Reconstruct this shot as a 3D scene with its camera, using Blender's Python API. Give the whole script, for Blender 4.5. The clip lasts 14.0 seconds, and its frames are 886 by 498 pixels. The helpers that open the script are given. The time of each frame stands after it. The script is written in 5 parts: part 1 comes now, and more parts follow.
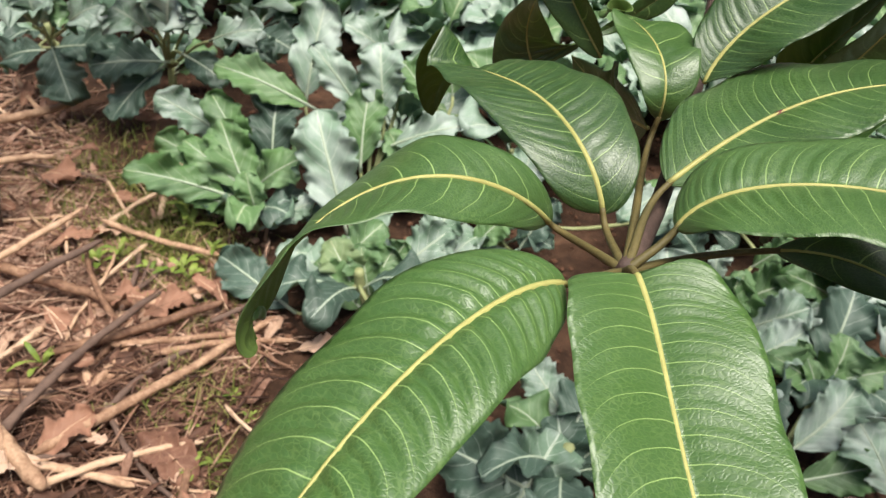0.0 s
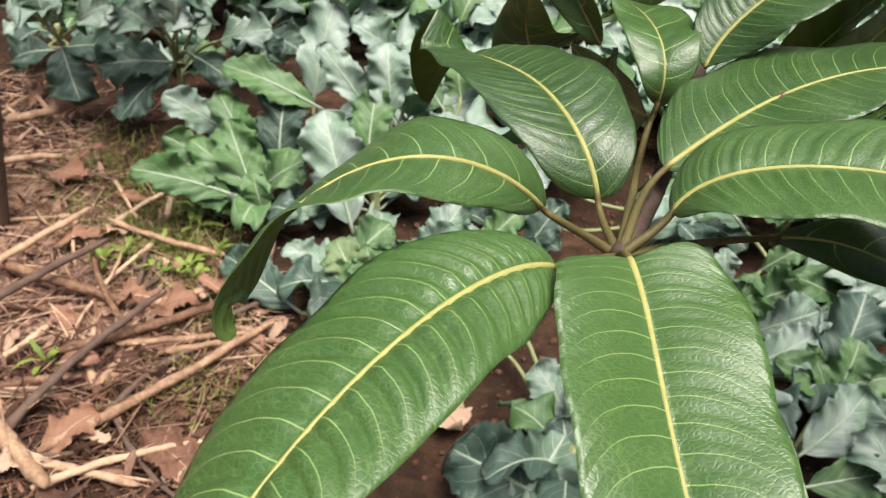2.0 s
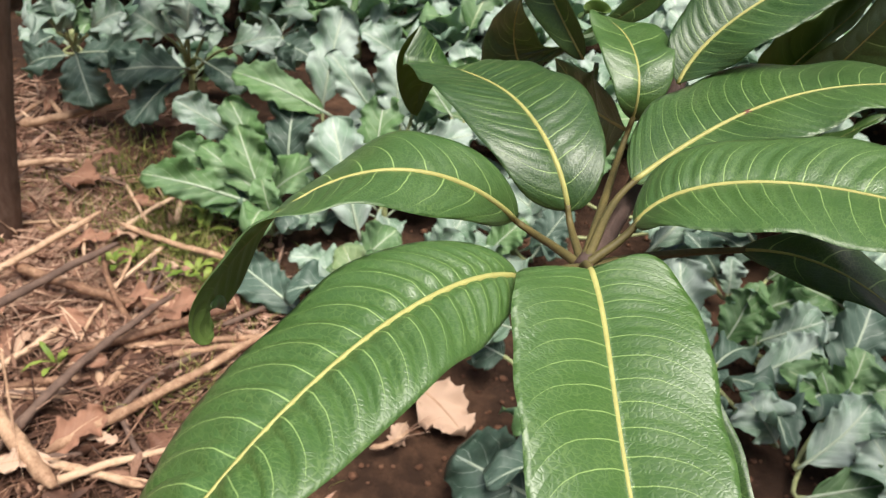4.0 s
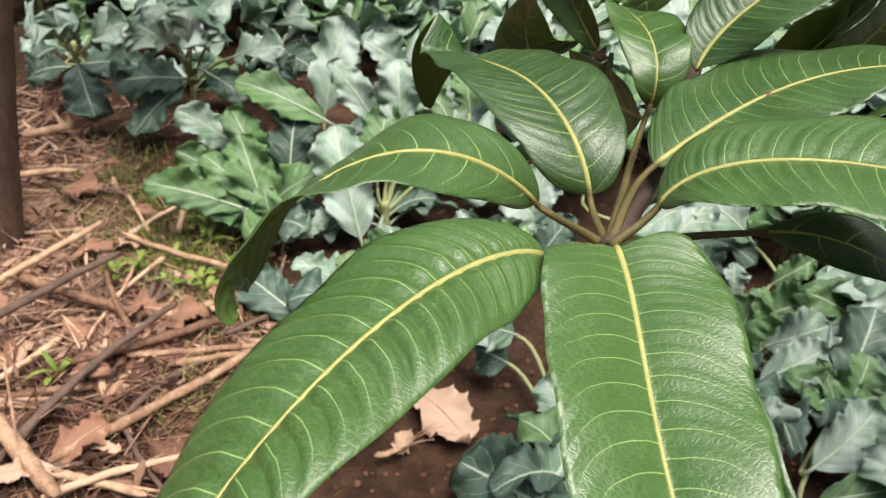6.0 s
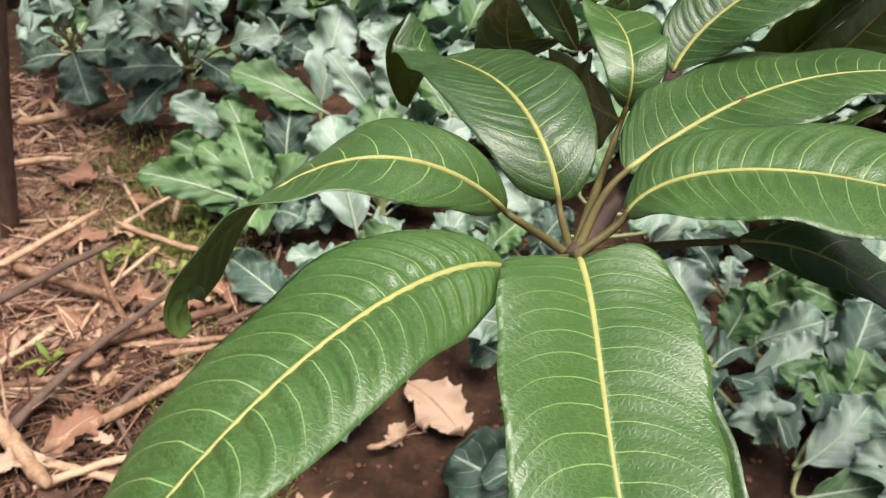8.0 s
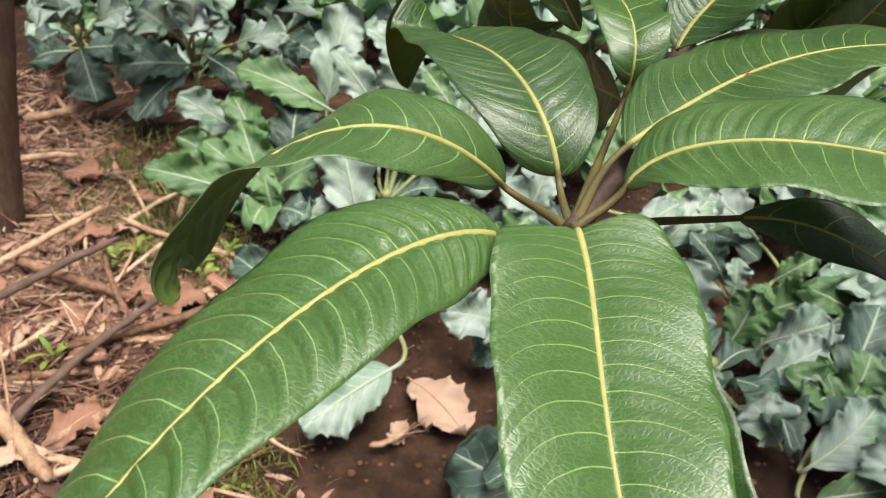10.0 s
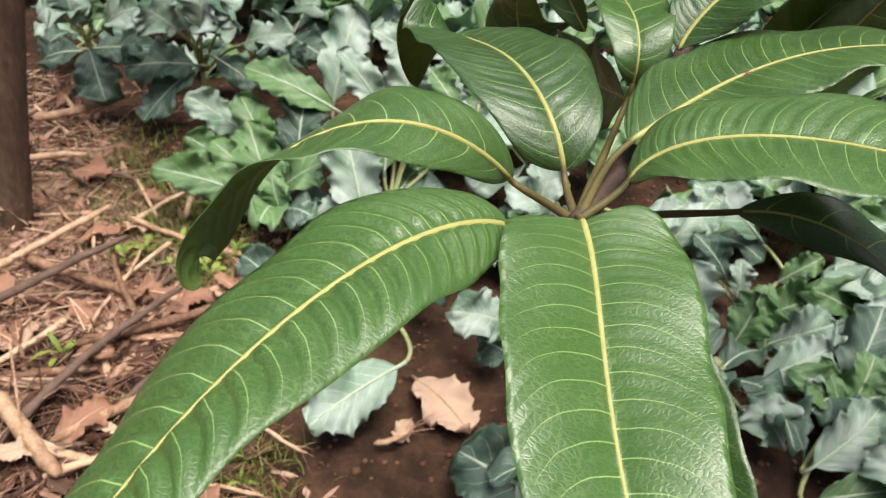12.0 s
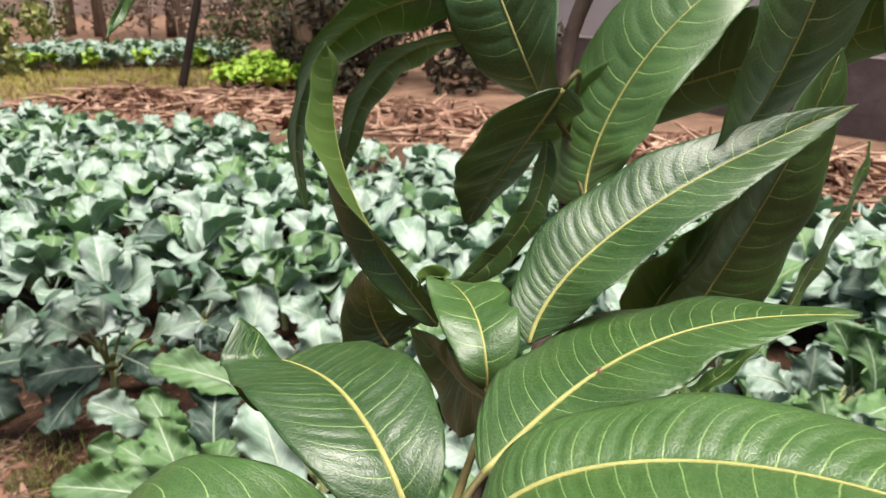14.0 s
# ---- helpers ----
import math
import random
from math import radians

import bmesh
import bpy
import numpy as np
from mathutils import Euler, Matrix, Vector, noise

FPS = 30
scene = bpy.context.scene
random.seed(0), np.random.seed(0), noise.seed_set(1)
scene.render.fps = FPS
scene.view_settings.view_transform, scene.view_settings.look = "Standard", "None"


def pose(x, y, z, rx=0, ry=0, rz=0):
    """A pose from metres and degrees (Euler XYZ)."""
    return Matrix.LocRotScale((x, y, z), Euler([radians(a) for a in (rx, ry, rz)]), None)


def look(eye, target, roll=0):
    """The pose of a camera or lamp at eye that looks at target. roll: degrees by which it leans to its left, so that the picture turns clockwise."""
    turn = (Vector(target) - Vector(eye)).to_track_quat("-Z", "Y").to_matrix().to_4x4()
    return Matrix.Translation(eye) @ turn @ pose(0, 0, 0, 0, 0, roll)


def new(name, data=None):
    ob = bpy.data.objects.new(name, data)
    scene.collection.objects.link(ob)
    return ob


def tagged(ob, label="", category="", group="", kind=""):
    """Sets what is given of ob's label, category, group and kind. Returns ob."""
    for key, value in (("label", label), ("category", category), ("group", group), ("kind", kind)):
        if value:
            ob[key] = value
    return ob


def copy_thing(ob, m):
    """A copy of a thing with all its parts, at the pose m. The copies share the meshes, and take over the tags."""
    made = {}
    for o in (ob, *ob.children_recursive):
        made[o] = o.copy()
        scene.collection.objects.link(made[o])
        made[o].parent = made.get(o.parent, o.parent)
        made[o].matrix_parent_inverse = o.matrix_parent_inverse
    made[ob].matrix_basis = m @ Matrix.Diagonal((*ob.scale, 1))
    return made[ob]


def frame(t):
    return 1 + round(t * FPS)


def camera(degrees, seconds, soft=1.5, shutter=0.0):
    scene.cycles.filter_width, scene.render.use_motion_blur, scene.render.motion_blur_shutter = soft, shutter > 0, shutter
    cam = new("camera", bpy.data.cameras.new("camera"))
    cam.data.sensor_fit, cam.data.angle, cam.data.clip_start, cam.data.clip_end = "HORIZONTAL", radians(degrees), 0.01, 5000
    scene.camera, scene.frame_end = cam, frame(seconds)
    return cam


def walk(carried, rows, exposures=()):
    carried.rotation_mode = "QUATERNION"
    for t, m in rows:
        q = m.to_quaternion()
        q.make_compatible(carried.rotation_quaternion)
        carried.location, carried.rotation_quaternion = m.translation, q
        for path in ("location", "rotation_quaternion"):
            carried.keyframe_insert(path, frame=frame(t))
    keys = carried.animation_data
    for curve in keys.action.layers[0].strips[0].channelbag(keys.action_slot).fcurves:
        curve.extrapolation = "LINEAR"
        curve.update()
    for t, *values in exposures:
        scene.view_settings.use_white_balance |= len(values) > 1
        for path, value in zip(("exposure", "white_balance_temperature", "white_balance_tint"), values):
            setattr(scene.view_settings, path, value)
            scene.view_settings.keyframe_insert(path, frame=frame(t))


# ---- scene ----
cam = camera(58.5, 14.0, 1.25, 0.25)
cam.data.dof.use_dof = True
cam.data.dof.focus_distance = 0.25
cam.data.dof.aperture_fstop = 38.0
PATH = [
    (0.0, -0.0127, 0.0147, 1.2543, 0.252, -37.419, -6.172),
    (0.5, -0.0099, 0.0203, 1.2446, 0.445, -37.066, -5.952),
    (1.0, -0.0038, 0.0191, 1.2492, 0.808, -37.089, -6.029),
    (1.5, -0.0134, 0.0228, 1.2380, 0.700, -37.015, -6.352),
    (2.0, -0.0048, 0.0180, 1.2445, 1.135, -37.215, -5.973),
    (4.5, 0.0089, 0.0092, 1.2571, 2.318, -36.820, -5.807),
    (5.0, -0.0066, 0.0052, 1.2620, 1.938, -36.638, -6.088),
    (5.5, 0.0085, 0.0029, 1.2519, 2.981, -36.092, -5.502),
    (6.0, 0.0018, 0.0054, 1.2436, 2.295, -36.021, -5.443),
    (6.5, -0.0115, 0.0089, 1.2519, 1.462, -36.645, -5.786),
    (7.0, 0.0058, 0.0105, 1.2507, 1.820, -36.845, -5.863),
    (7.5, 0.0016, 0.0131, 1.2504, 1.844, -36.904, -6.005),
    (8.0, 0.0137, 0.0160, 1.2461, 2.288, -36.836, -5.786),
    (10.5, 0.0182, 0.0137, 1.2347, 2.871, -36.658, -6.045),
    (11.0, 0.0128, 0.0064, 1.2381, 2.874, -36.638, -6.018),
    (11.5, 0.0140, 0.0043, 1.2373, 3.043, -36.543, -5.964),
    (12.0, 0.0172, 0.0035, 1.2385, 3.259, -36.583, -6.032),
    (12.5, 0.0156, 0.0145, 1.2347, 2.102, -36.416, -5.893),
    (13.0, 0.0399, 0.0300, 1.2452, 0.499, -32.174, -2.622),
    (13.5, 0.0638, 0.0603, 1.2473, -1.060, -23.362, 0.530),
    (14.0, 0.0514, 0.0603, 1.2465, -1.104, -18.783, 0.851),
]
walk(cam, [(t, pose(x, y, z, 90 + pitch, 0, yaw) @ pose(0, 0, 0, 0, 0, -lean)) for t, x, y, z, yaw, pitch, lean in PATH],
     exposures=((0.0, 0.44), (12.4, 0.44), (13.3, 0.62), (14.0, 0.62)))

# ---- world and sun: bright overcast day ----
world = bpy.data.worlds.new("world")
scene.world = world
world.use_nodes = True
wn, wl = world.node_tree.nodes, world.node_tree.links
sky = wn.new("ShaderNodeTexSky")
sky.sky_type, sky.sun_disc = "NISHITA", False
sky.sun_elevation, sky.sun_rotation = radians(75), radians(145)
sky.air_density, sky.dust_density, sky.ozone_density = 1.0, 6.0, 1.0
wn["Background"].inputs["Strength"].default_value = 0.075
wl.new(sky.outputs["Color"], wn["Background"].inputs["Color"])
sun_data = bpy.data.lights.new("sun", "SUN")
sun_data.energy, sun_data.angle, sun_data.color = 4.3, radians(38), (1.0, 0.955, 0.87)
sun_lamp = new("sun", sun_data)
sun_lamp.matrix_basis = look((0.9, -0.3, 6.0), (0, 1, 0))


# ---- materials ----
def shader(name, rough=0.6, spec=0.5):
    m = bpy.data.materials.new(name)
    m.use_nodes = True
    n, l = m.node_tree.nodes, m.node_tree.links
    b = n["Principled BSDF"]
    b.inputs["Roughness"].default_value = rough
    b.inputs["Specular IOR Level"].default_value = spec
    return m, n, l, b


def coord(n, l, kind="Object", scale=1.0, uv=None):
    """Texture coordinates, scaled."""
    if uv:
        c = n.new("ShaderNodeUVMap")
        c.uv_map = uv
        out = c.outputs["UV"]
    else:
        c = n.new("ShaderNodeTexCoord")
        out = c.outputs[kind]
    mp = n.new("ShaderNodeMapping")
    mp.inputs["Scale"].default_value = (scale, scale, scale) if not isinstance(scale, tuple) else scale
    l.new(out, mp.inputs["Vector"])
    return mp.outputs["Vector"]


def noise_tex(n, l, vec, scale, detail=5.0, rough=0.6, distort=0.0):
    t = n.new("ShaderNodeTexNoise")
    t.inputs["Scale"].default_value, t.inputs["Detail"].default_value = scale, detail
    t.inputs["Roughness"].default_value, t.inputs["Distortion"].default_value = rough, distort
    l.new(vec, t.inputs["Vector"])
    return t.outputs["Fac"]


def ramp(n, l, fac, stops):
    r = n.new("ShaderNodeValToRGB")
    e = r.color_ramp.elements
    while len(e) < len(stops):
        e.new(0.5)
    for k, (p, c) in enumerate(stops):
        e[k].position, e[k].color = p, (*c, 1) if len(c) == 3 else c
    l.new(fac, r.inputs["Fac"])
    return r.outputs["Color"]


def mix(n, l, fac, a, b, mode="MIX"):
    m = n.new("ShaderNodeMix")
    m.data_type, m.blend_type = "RGBA", mode
    for sock, v in ((m.inputs["Factor"], fac), (m.inputs["A"], a), (m.inputs["B"], b)):
        if isinstance(v, (int, float)):
            sock.default_value = v
        elif isinstance(v, tuple):
            sock.default_value = (*v, 1)
        else:
            l.new(v, sock)
    return m.outputs["Result"]


def calc(n, l, op, a, b=0.0, c=0.0):
    m = n.new("ShaderNodeMath")
    m.operation = op
    for sock, v in zip(m.inputs, (a, b, c)):
        if isinstance(v, (int, float)):
            sock.default_value = v
        else:
            l.new(v, sock)
    return m.outputs["Value"]


def remap(n, l, v, a, b, c, d):
    m = n.new("ShaderNodeMapRange")
    m.interpolation_type = "SMOOTHSTEP"
    for k, x in zip(("From Min", "From Max", "To Min", "To Max"), (a, b, c, d)):
        m.inputs[k].default_value = x
    l.new(v, m.inputs["Value"])
    return m.outputs["Result"]


def bump(n, l, b, height, strength, dist):
    k = n.new("ShaderNodeBump")
    k.inputs["Strength"].default_value, k.inputs["Distance"].default_value = strength, dist
    l.new(height, k.inputs["Height"])
    l.new(k.outputs["Normal"], b.inputs["Normal"])


def leaf_material(name, dark, light, vein, rough, vein_width, net, net_scale, translucent, vein_gain=1.0, coat=0.0, bloom=0.0, dry=0.0, relief=0.0011, gloss=0.5, rib=0.0, lit=None):
    """A leaf: lateral veins follow the map "vein" (vein count along, place across), a fine net between them."""
    m, n, l, b = shader(name, rough, gloss)
    uv = n.new("ShaderNodeUVMap")
    uv.uv_map = "vein"
    sep = n.new("ShaderNodeSeparateXYZ")
    l.new(uv.outputs["UV"], sep.inputs["Vector"])
    flat = coord(n, l, uv="flat")
    wob = noise_tex(n, l, flat, 60.0, 2.0)
    ph = calc(n, l, "ADD", sep.outputs["X"], calc(n, l, "MULTIPLY", calc(n, l, "SUBTRACT", wob, 0.5), 0.22))
    fr = calc(n, l, "FRACT", ph)
    away = calc(n, l, "SUBTRACT", 0.5, calc(n, l, "ABSOLUTE", calc(n, l, "SUBTRACT", fr, 0.5)))
    side = calc(n, l, "ABSOLUTE", sep.outputs["Y"])
    width = calc(n, l, "MULTIPLY", calc(n, l, "SUBTRACT", 1.25, side), vein_width)
    line = remap(n, l, calc(n, l, "DIVIDE", away, width), 0.45, 1.3, 1.0, 0.0)
    fade = remap(n, l, side, 0.75, 0.98, 1.0, 0.15)
    line = calc(n, l, "MULTIPLY", line, fade)
    vor = n.new("ShaderNodeTexVoronoi")
    vor.feature = "DISTANCE_TO_EDGE"
    vor.inputs["Scale"].default_value = net_scale
    warp = n.new("ShaderNodeTexNoise")
    warp.inputs["Scale"].default_value = net_scale * 0.6
    l.new(flat, warp.inputs["Vector"])
    vv = n.new("ShaderNodeVectorMath")
    vv.operation = "MULTIPLY_ADD"
    vv.inputs[1].default_value = (0.9 / net_scale, 0.9 / net_scale, 0)
    l.new(warp.outputs["Color"], vv.inputs[0])
    l.new(coord(n, l, uv="flat", scale=(1.5, 0.85, 1.0)), vv.inputs[2])
    l.new(vv.outputs["Vector"], vor.inputs["Vector"])
    fine_net = n.new("ShaderNodeTexVoronoi")
    fine_net.feature = "DISTANCE_TO_EDGE"
    fine_net.inputs["Scale"].default_value = net_scale * 2.3
    l.new(vv.outputs["Vector"], fine_net.inputs["Vector"])
    mesh_line = remap(n, l, vor.outputs["Distance"], 0.015, 0.10, 1.0, 0.0)
    mesh_line = calc(n, l, "ADD", calc(n, l, "MULTIPLY", mesh_line, 0.75), calc(n, l, "MULTIPLY", remap(n, l, fine_net.outputs["Distance"], 0.0, 0.10, 1.0, 0.0), 0.4))
    mesh_line = calc(n, l, "MULTIPLY", mesh_line, remap(n, l, noise_tex(n, l, flat, 70.0, 3.0), 0.3, 0.7, 0.45, 1.3))
    info = n.new("ShaderNodeObjectInfo")
    big = noise_tex(n, l, flat, 18.0, 4.0)
    tone = calc(n, l, "ADD", calc(n, l, "MULTIPLY", big, 0.7), calc(n, l, "MULTIPLY", info.outputs["Random"], 0.6))
    col = mix(n, l, remap(n, l, tone, 0.3, 0.85, 0.0, 1.0), dark, light)
    if dry:
        spots = remap(n, l, noise_tex(n, l, flat, 9.0, 5.0), 0.64, 0.74, 0.0, dry)
        col = mix(n, l, spots, col, (0.42, 0.33, 0.12))
    if bloom:
        wax = remap(n, l, noise_tex(n, l, flat, 11.0, 6.0), 0.35, 0.7, 0.0, bloom)
        col = mix(n, l, wax, col, (0.44, 0.51, 0.475))
    col = mix(n, l, calc(n, l, "MULTIPLY", mesh_line, net), col, vein)
    col = mix(n, l, calc(n, l, "MULTIPLY", line, vein_gain), col, vein)
    if rib:
        col = mix(n, l, remap(n, l, side, 0.4 * rib, rib, 1.0, 0.0), col, vein)
    speck = remap(n, l, noise_tex(n, l, flat, 420.0, 2.0), 0.72, 0.78, 0.0, 0.14)
    col = mix(n, l, speck, col, (0.45, 0.45, 0.35))
    l.new(col, b.inputs["Base Color"])
    rgh = remap(n, l, noise_tex(n, l, flat, 45.0, 5.0), 0.3, 0.7, rough - 0.06, rough + 0.1)
    l.new(rgh, b.inputs["Roughness"])
    b.inputs["Coat Weight"].default_value = coat
    b.inputs["Coat Roughness"].default_value = 0.42
    pillow = calc(n, l, "MULTIPLY", away, 1.2)
    fine = calc(n, l, "MULTIPLY", remap(n, l, vor.outputs["Distance"], 0.0, 0.22, 0.0, 1.0), 0.09)
    h = calc(n, l, "ADD", pillow, fine)
    h = calc(n, l, "ADD", h, calc(n, l, "MULTIPLY", noise_tex(n, l, flat, 260.0, 3.0), 0.04))
    bump(n, l, b, h, 0.6, relief)
    if translucent:
        tr = n.new("ShaderNodeBsdfTranslucent")
        l.new(mix(n, l, 0.5, col, light) if lit is None else mix(n, l, 0.8, col, lit), tr.inputs["Color"])
        ms = n.new("ShaderNodeMixShader")
        ms.inputs["Fac"].default_value = translucent
        l.new(b.outputs["BSDF"], ms.inputs[1])
        l.new(tr.outputs["BSDF"], ms.inputs[2])
        l.new(ms.outputs["Shader"], n["Material Output"].inputs["Surface"])
    return m


def rough_material(name, stops, scale, rough=0.85, bump_scale=None, bump_amount=0.5, dist=0.004, stretch=(1, 1, 1), random_tone=0.0, space="Object", spec=0.3):
    """A mottled surface: colour from two sizes of noise, relief from a third."""
    m, n, l, b = shader(name, rough, spec)
    vec = coord(n, l, space, stretch)
    a = noise_tex(n, l, vec, scale, 8.0, 0.65)
    c = noise_tex(n, l, vec, scale * 6.3, 6.0, 0.7)
    fac = calc(n, l, "ADD", calc(n, l, "MULTIPLY", a, 0.62), calc(n, l, "MULTIPLY", c, 0.38))
    if random_tone:
        geo = n.new("ShaderNodeNewGeometry")
        info = n.new("ShaderNodeObjectInfo")
        rnd = calc(n, l, "FRACT", calc(n, l, "ADD", geo.outputs["Random Per Island"], info.outputs["Random"]))
        fac = calc(n, l, "ADD", fac, calc(n, l, "MULTIPLY", calc(n, l, "SUBTRACT", rnd, 0.5), random_tone))
    l.new(ramp(n, l, fac, stops), b.inputs["Base Color"])
    bump(n, l, b, calc(n, l, "ADD", c, noise_tex(n, l, vec, bump_scale or scale * 14, 6.0, 0.7)), bump_amount, dist)
    return m


MANGO_TOP = leaf_material("mango_leaf_top", (0.017, 0.058, 0.011), (0.050, 0.120, 0.025), (0.30, 0.44, 0.14), 0.40, 0.021, 0.20, 520.0, 0.09, 0.84, 0.34, relief=0.0011, gloss=0.72, lit=(0.50, 0.72, 0.13))
MANGO_UNDER = leaf_material("mango_leaf_underside", (0.080, 0.150, 0.028), (0.150, 0.235, 0.058), (0.36, 0.44, 0.15), 0.55, 0.03, 0.08, 420.0, 0.30, 0.4, relief=0.0008, lit=(0.50, 0.70, 0.13))
CROP_TOP = leaf_material("crop_leaf_top", (0.11, 0.20, 0.122), (0.208, 0.318, 0.226), (0.54, 0.61, 0.51), 0.46, 0.035, 0.14, 110.0, 0.13, 0.75, 0.0, 0.88, relief=0.0022, rib=0.06, lit=(0.40, 0.66, 0.22))
CROP_UNDER = leaf_material("crop_leaf_underside", (0.13, 0.23, 0.155), (0.21, 0.32, 0.235), (0.38, 0.46, 0.30), 0.6, 0.04, 0.10, 110.0, 0.22, 0.7, relief=0.0022, rib=0.06, lit=(0.40, 0.66, 0.22))
CROP_GREEN = leaf_material("crop_leaf_green", (0.062, 0.150, 0.040), (0.125, 0.245, 0.085), (0.42, 0.50, 0.30), 0.5, 0.035, 0.10, 110.0, 0.20, 0.7, 0.0, 0.15, relief=0.0022, rib=0.06, lit=(0.40, 0.66, 0.22))
# crop leaf green with the shade of leaves above put into its colour
CROP_SHADED = leaf_material("crop_leaf_dark", (0.026, 0.058, 0.038), (0.06, 0.11, 0.08), (0.36, 0.44, 0.36), 0.5, 0.03, 0.10, 110.0, 0.10, 0.7, 0.0, 0.08, relief=0.0022, rib=0.06, lit=(0.40, 0.66, 0.22))
CROP_OLD = leaf_material("crop_leaf_old", (0.12, 0.20, 0.08), (0.20, 0.28, 0.12), (0.38, 0.42, 0.25), 0.6, 0.04, 0.10, 110.0, 0.14, 0.6, 0.0, 0.2, 0.8, relief=0.0022, rib=0.06, lit=(0.40, 0.66, 0.22))
LETTUCE = leaf_material("lettuce_leaf", (0.24, 0.42, 0.03), (0.40, 0.58, 0.07), (0.45, 0.55, 0.15), 0.5, 0.05, 0.05, 110.0, 0.2, 0.4)
WEED = leaf_material("weed_leaf", (0.12, 0.20, 0.025), (0.26, 0.34, 0.06), (0.40, 0.46, 0.12), 0.5, 0.05, 0.05, 300.0, 0.2, 0.3)
DRY_LEAF = leaf_material("dry_leaf", (0.34, 0.20, 0.13), (0.54, 0.37, 0.27), (0.50, 0.36, 0.24), 0.75, 0.05, 0.2, 200.0, 0.08, 0.4)
DRY_BROWN = leaf_material("dry_leaf_brown", (0.13, 0.055, 0.033), (0.30, 0.15, 0.095), (0.36, 0.22, 0.14), 0.75, 0.05, 0.2, 200.0, 0.05, 0.4)
MIDRIB = rough_material("mango_midrib", [(0.3, (0.31, 0.29, 0.085)), (0.7, (0.46, 0.45, 0.165))], 90.0, 0.45, 400.0, 0.3, 0.0006, (1, 1, 1), 0.0)
PETIOLE = rough_material("mango_petiole", [(0.3, (0.06, 0.055, 0.022)), (0.7, (0.17, 0.135, 0.05))], 60.0, 0.5, 400.0, 0.4, 0.0006)
TWIG = rough_material("mango_twig", [(0.3, (0.045, 0.03, 0.026)), (0.7, (0.13, 0.085, 0.07))], 40.0, 0.6, 300.0, 0.5, 0.001)
BARK = rough_material("bark", [(0.3, (0.045, 0.028, 0.02)), (0.5, (0.11, 0.068, 0.047)), (0.75, (0.22, 0.145, 0.10))], 9.0, 0.9, 60.0, 0.8, 0.006, (1, 1, 0.3))
DARK_BARK = rough_material("dark_bark", [(0.3, (0.018, 0.013, 0.011)), (0.7, (0.06, 0.042, 0.034))], 9.0, 0.9, 60.0, 0.8, 0.006, (1, 1, 0.3))
CROP_RIB = rough_material("crop_rib", [(0.3, (0.34, 0.42, 0.30)), (0.7, (0.50, 0.58, 0.44))], 60.0, 0.5, 200.0, 0.3, 0.001)
CROP_STEM = rough_material("crop_stem", [(0.3, (0.22, 0.26, 0.10)), (0.7, (0.40, 0.42, 0.22))], 40.0, 0.6, 200.0, 0.4, 0.001)
BUD = rough_material("flower_bud", [(0.3, (0.46, 0.48, 0.16)), (0.7, (0.68, 0.68, 0.36))], 90.0, 0.6, 300.0, 0.4, 0.001)
SCAR = rough_material("leaf_scar", [(0.3, (0.09, 0.03, 0.025)), (0.7, (0.26, 0.11, 0.08))], 300.0, 0.7, 900.0, 0.5, 0.0005)
STRAW = rough_material("straw", [(0.14, (0.05, 0.022, 0.015)), (0.36, (0.19, 0.095, 0.062)), (0.53, (0.38, 0.22, 0.15)), (0.74, (0.66, 0.46, 0.33))], 20.0, 0.6, 120.0, 0.5, 0.001, (1, 1, 1), 0.5)
STALK = rough_material("dry_stalk", [(0.22, (0.12, 0.058, 0.036)), (0.40, (0.31, 0.18, 0.11)), (0.54, (0.52, 0.34, 0.22)), (0.74, (0.68, 0.49, 0.34))], 22.0, 0.6, 160.0, 0.9, 0.002, (1, 1, 1), 0.4)
STICK = rough_material("dark_stick", [(0.3, (0.07, 0.045, 0.035)), (0.7, (0.20, 0.13, 0.10))], 25.0, 0.85, 120.0, 0.7, 0.002)
SOIL = rough_material("soil", [(0.25, (0.012, 0.0055, 0.003)), (0.45, (0.046, 0.023, 0.013)), (0.58, (0.118, 0.061, 0.035)), (0.75, (0.27, 0.16, 0.10))], 3.2, 0.95, 55.0, 0.9, 0.02)


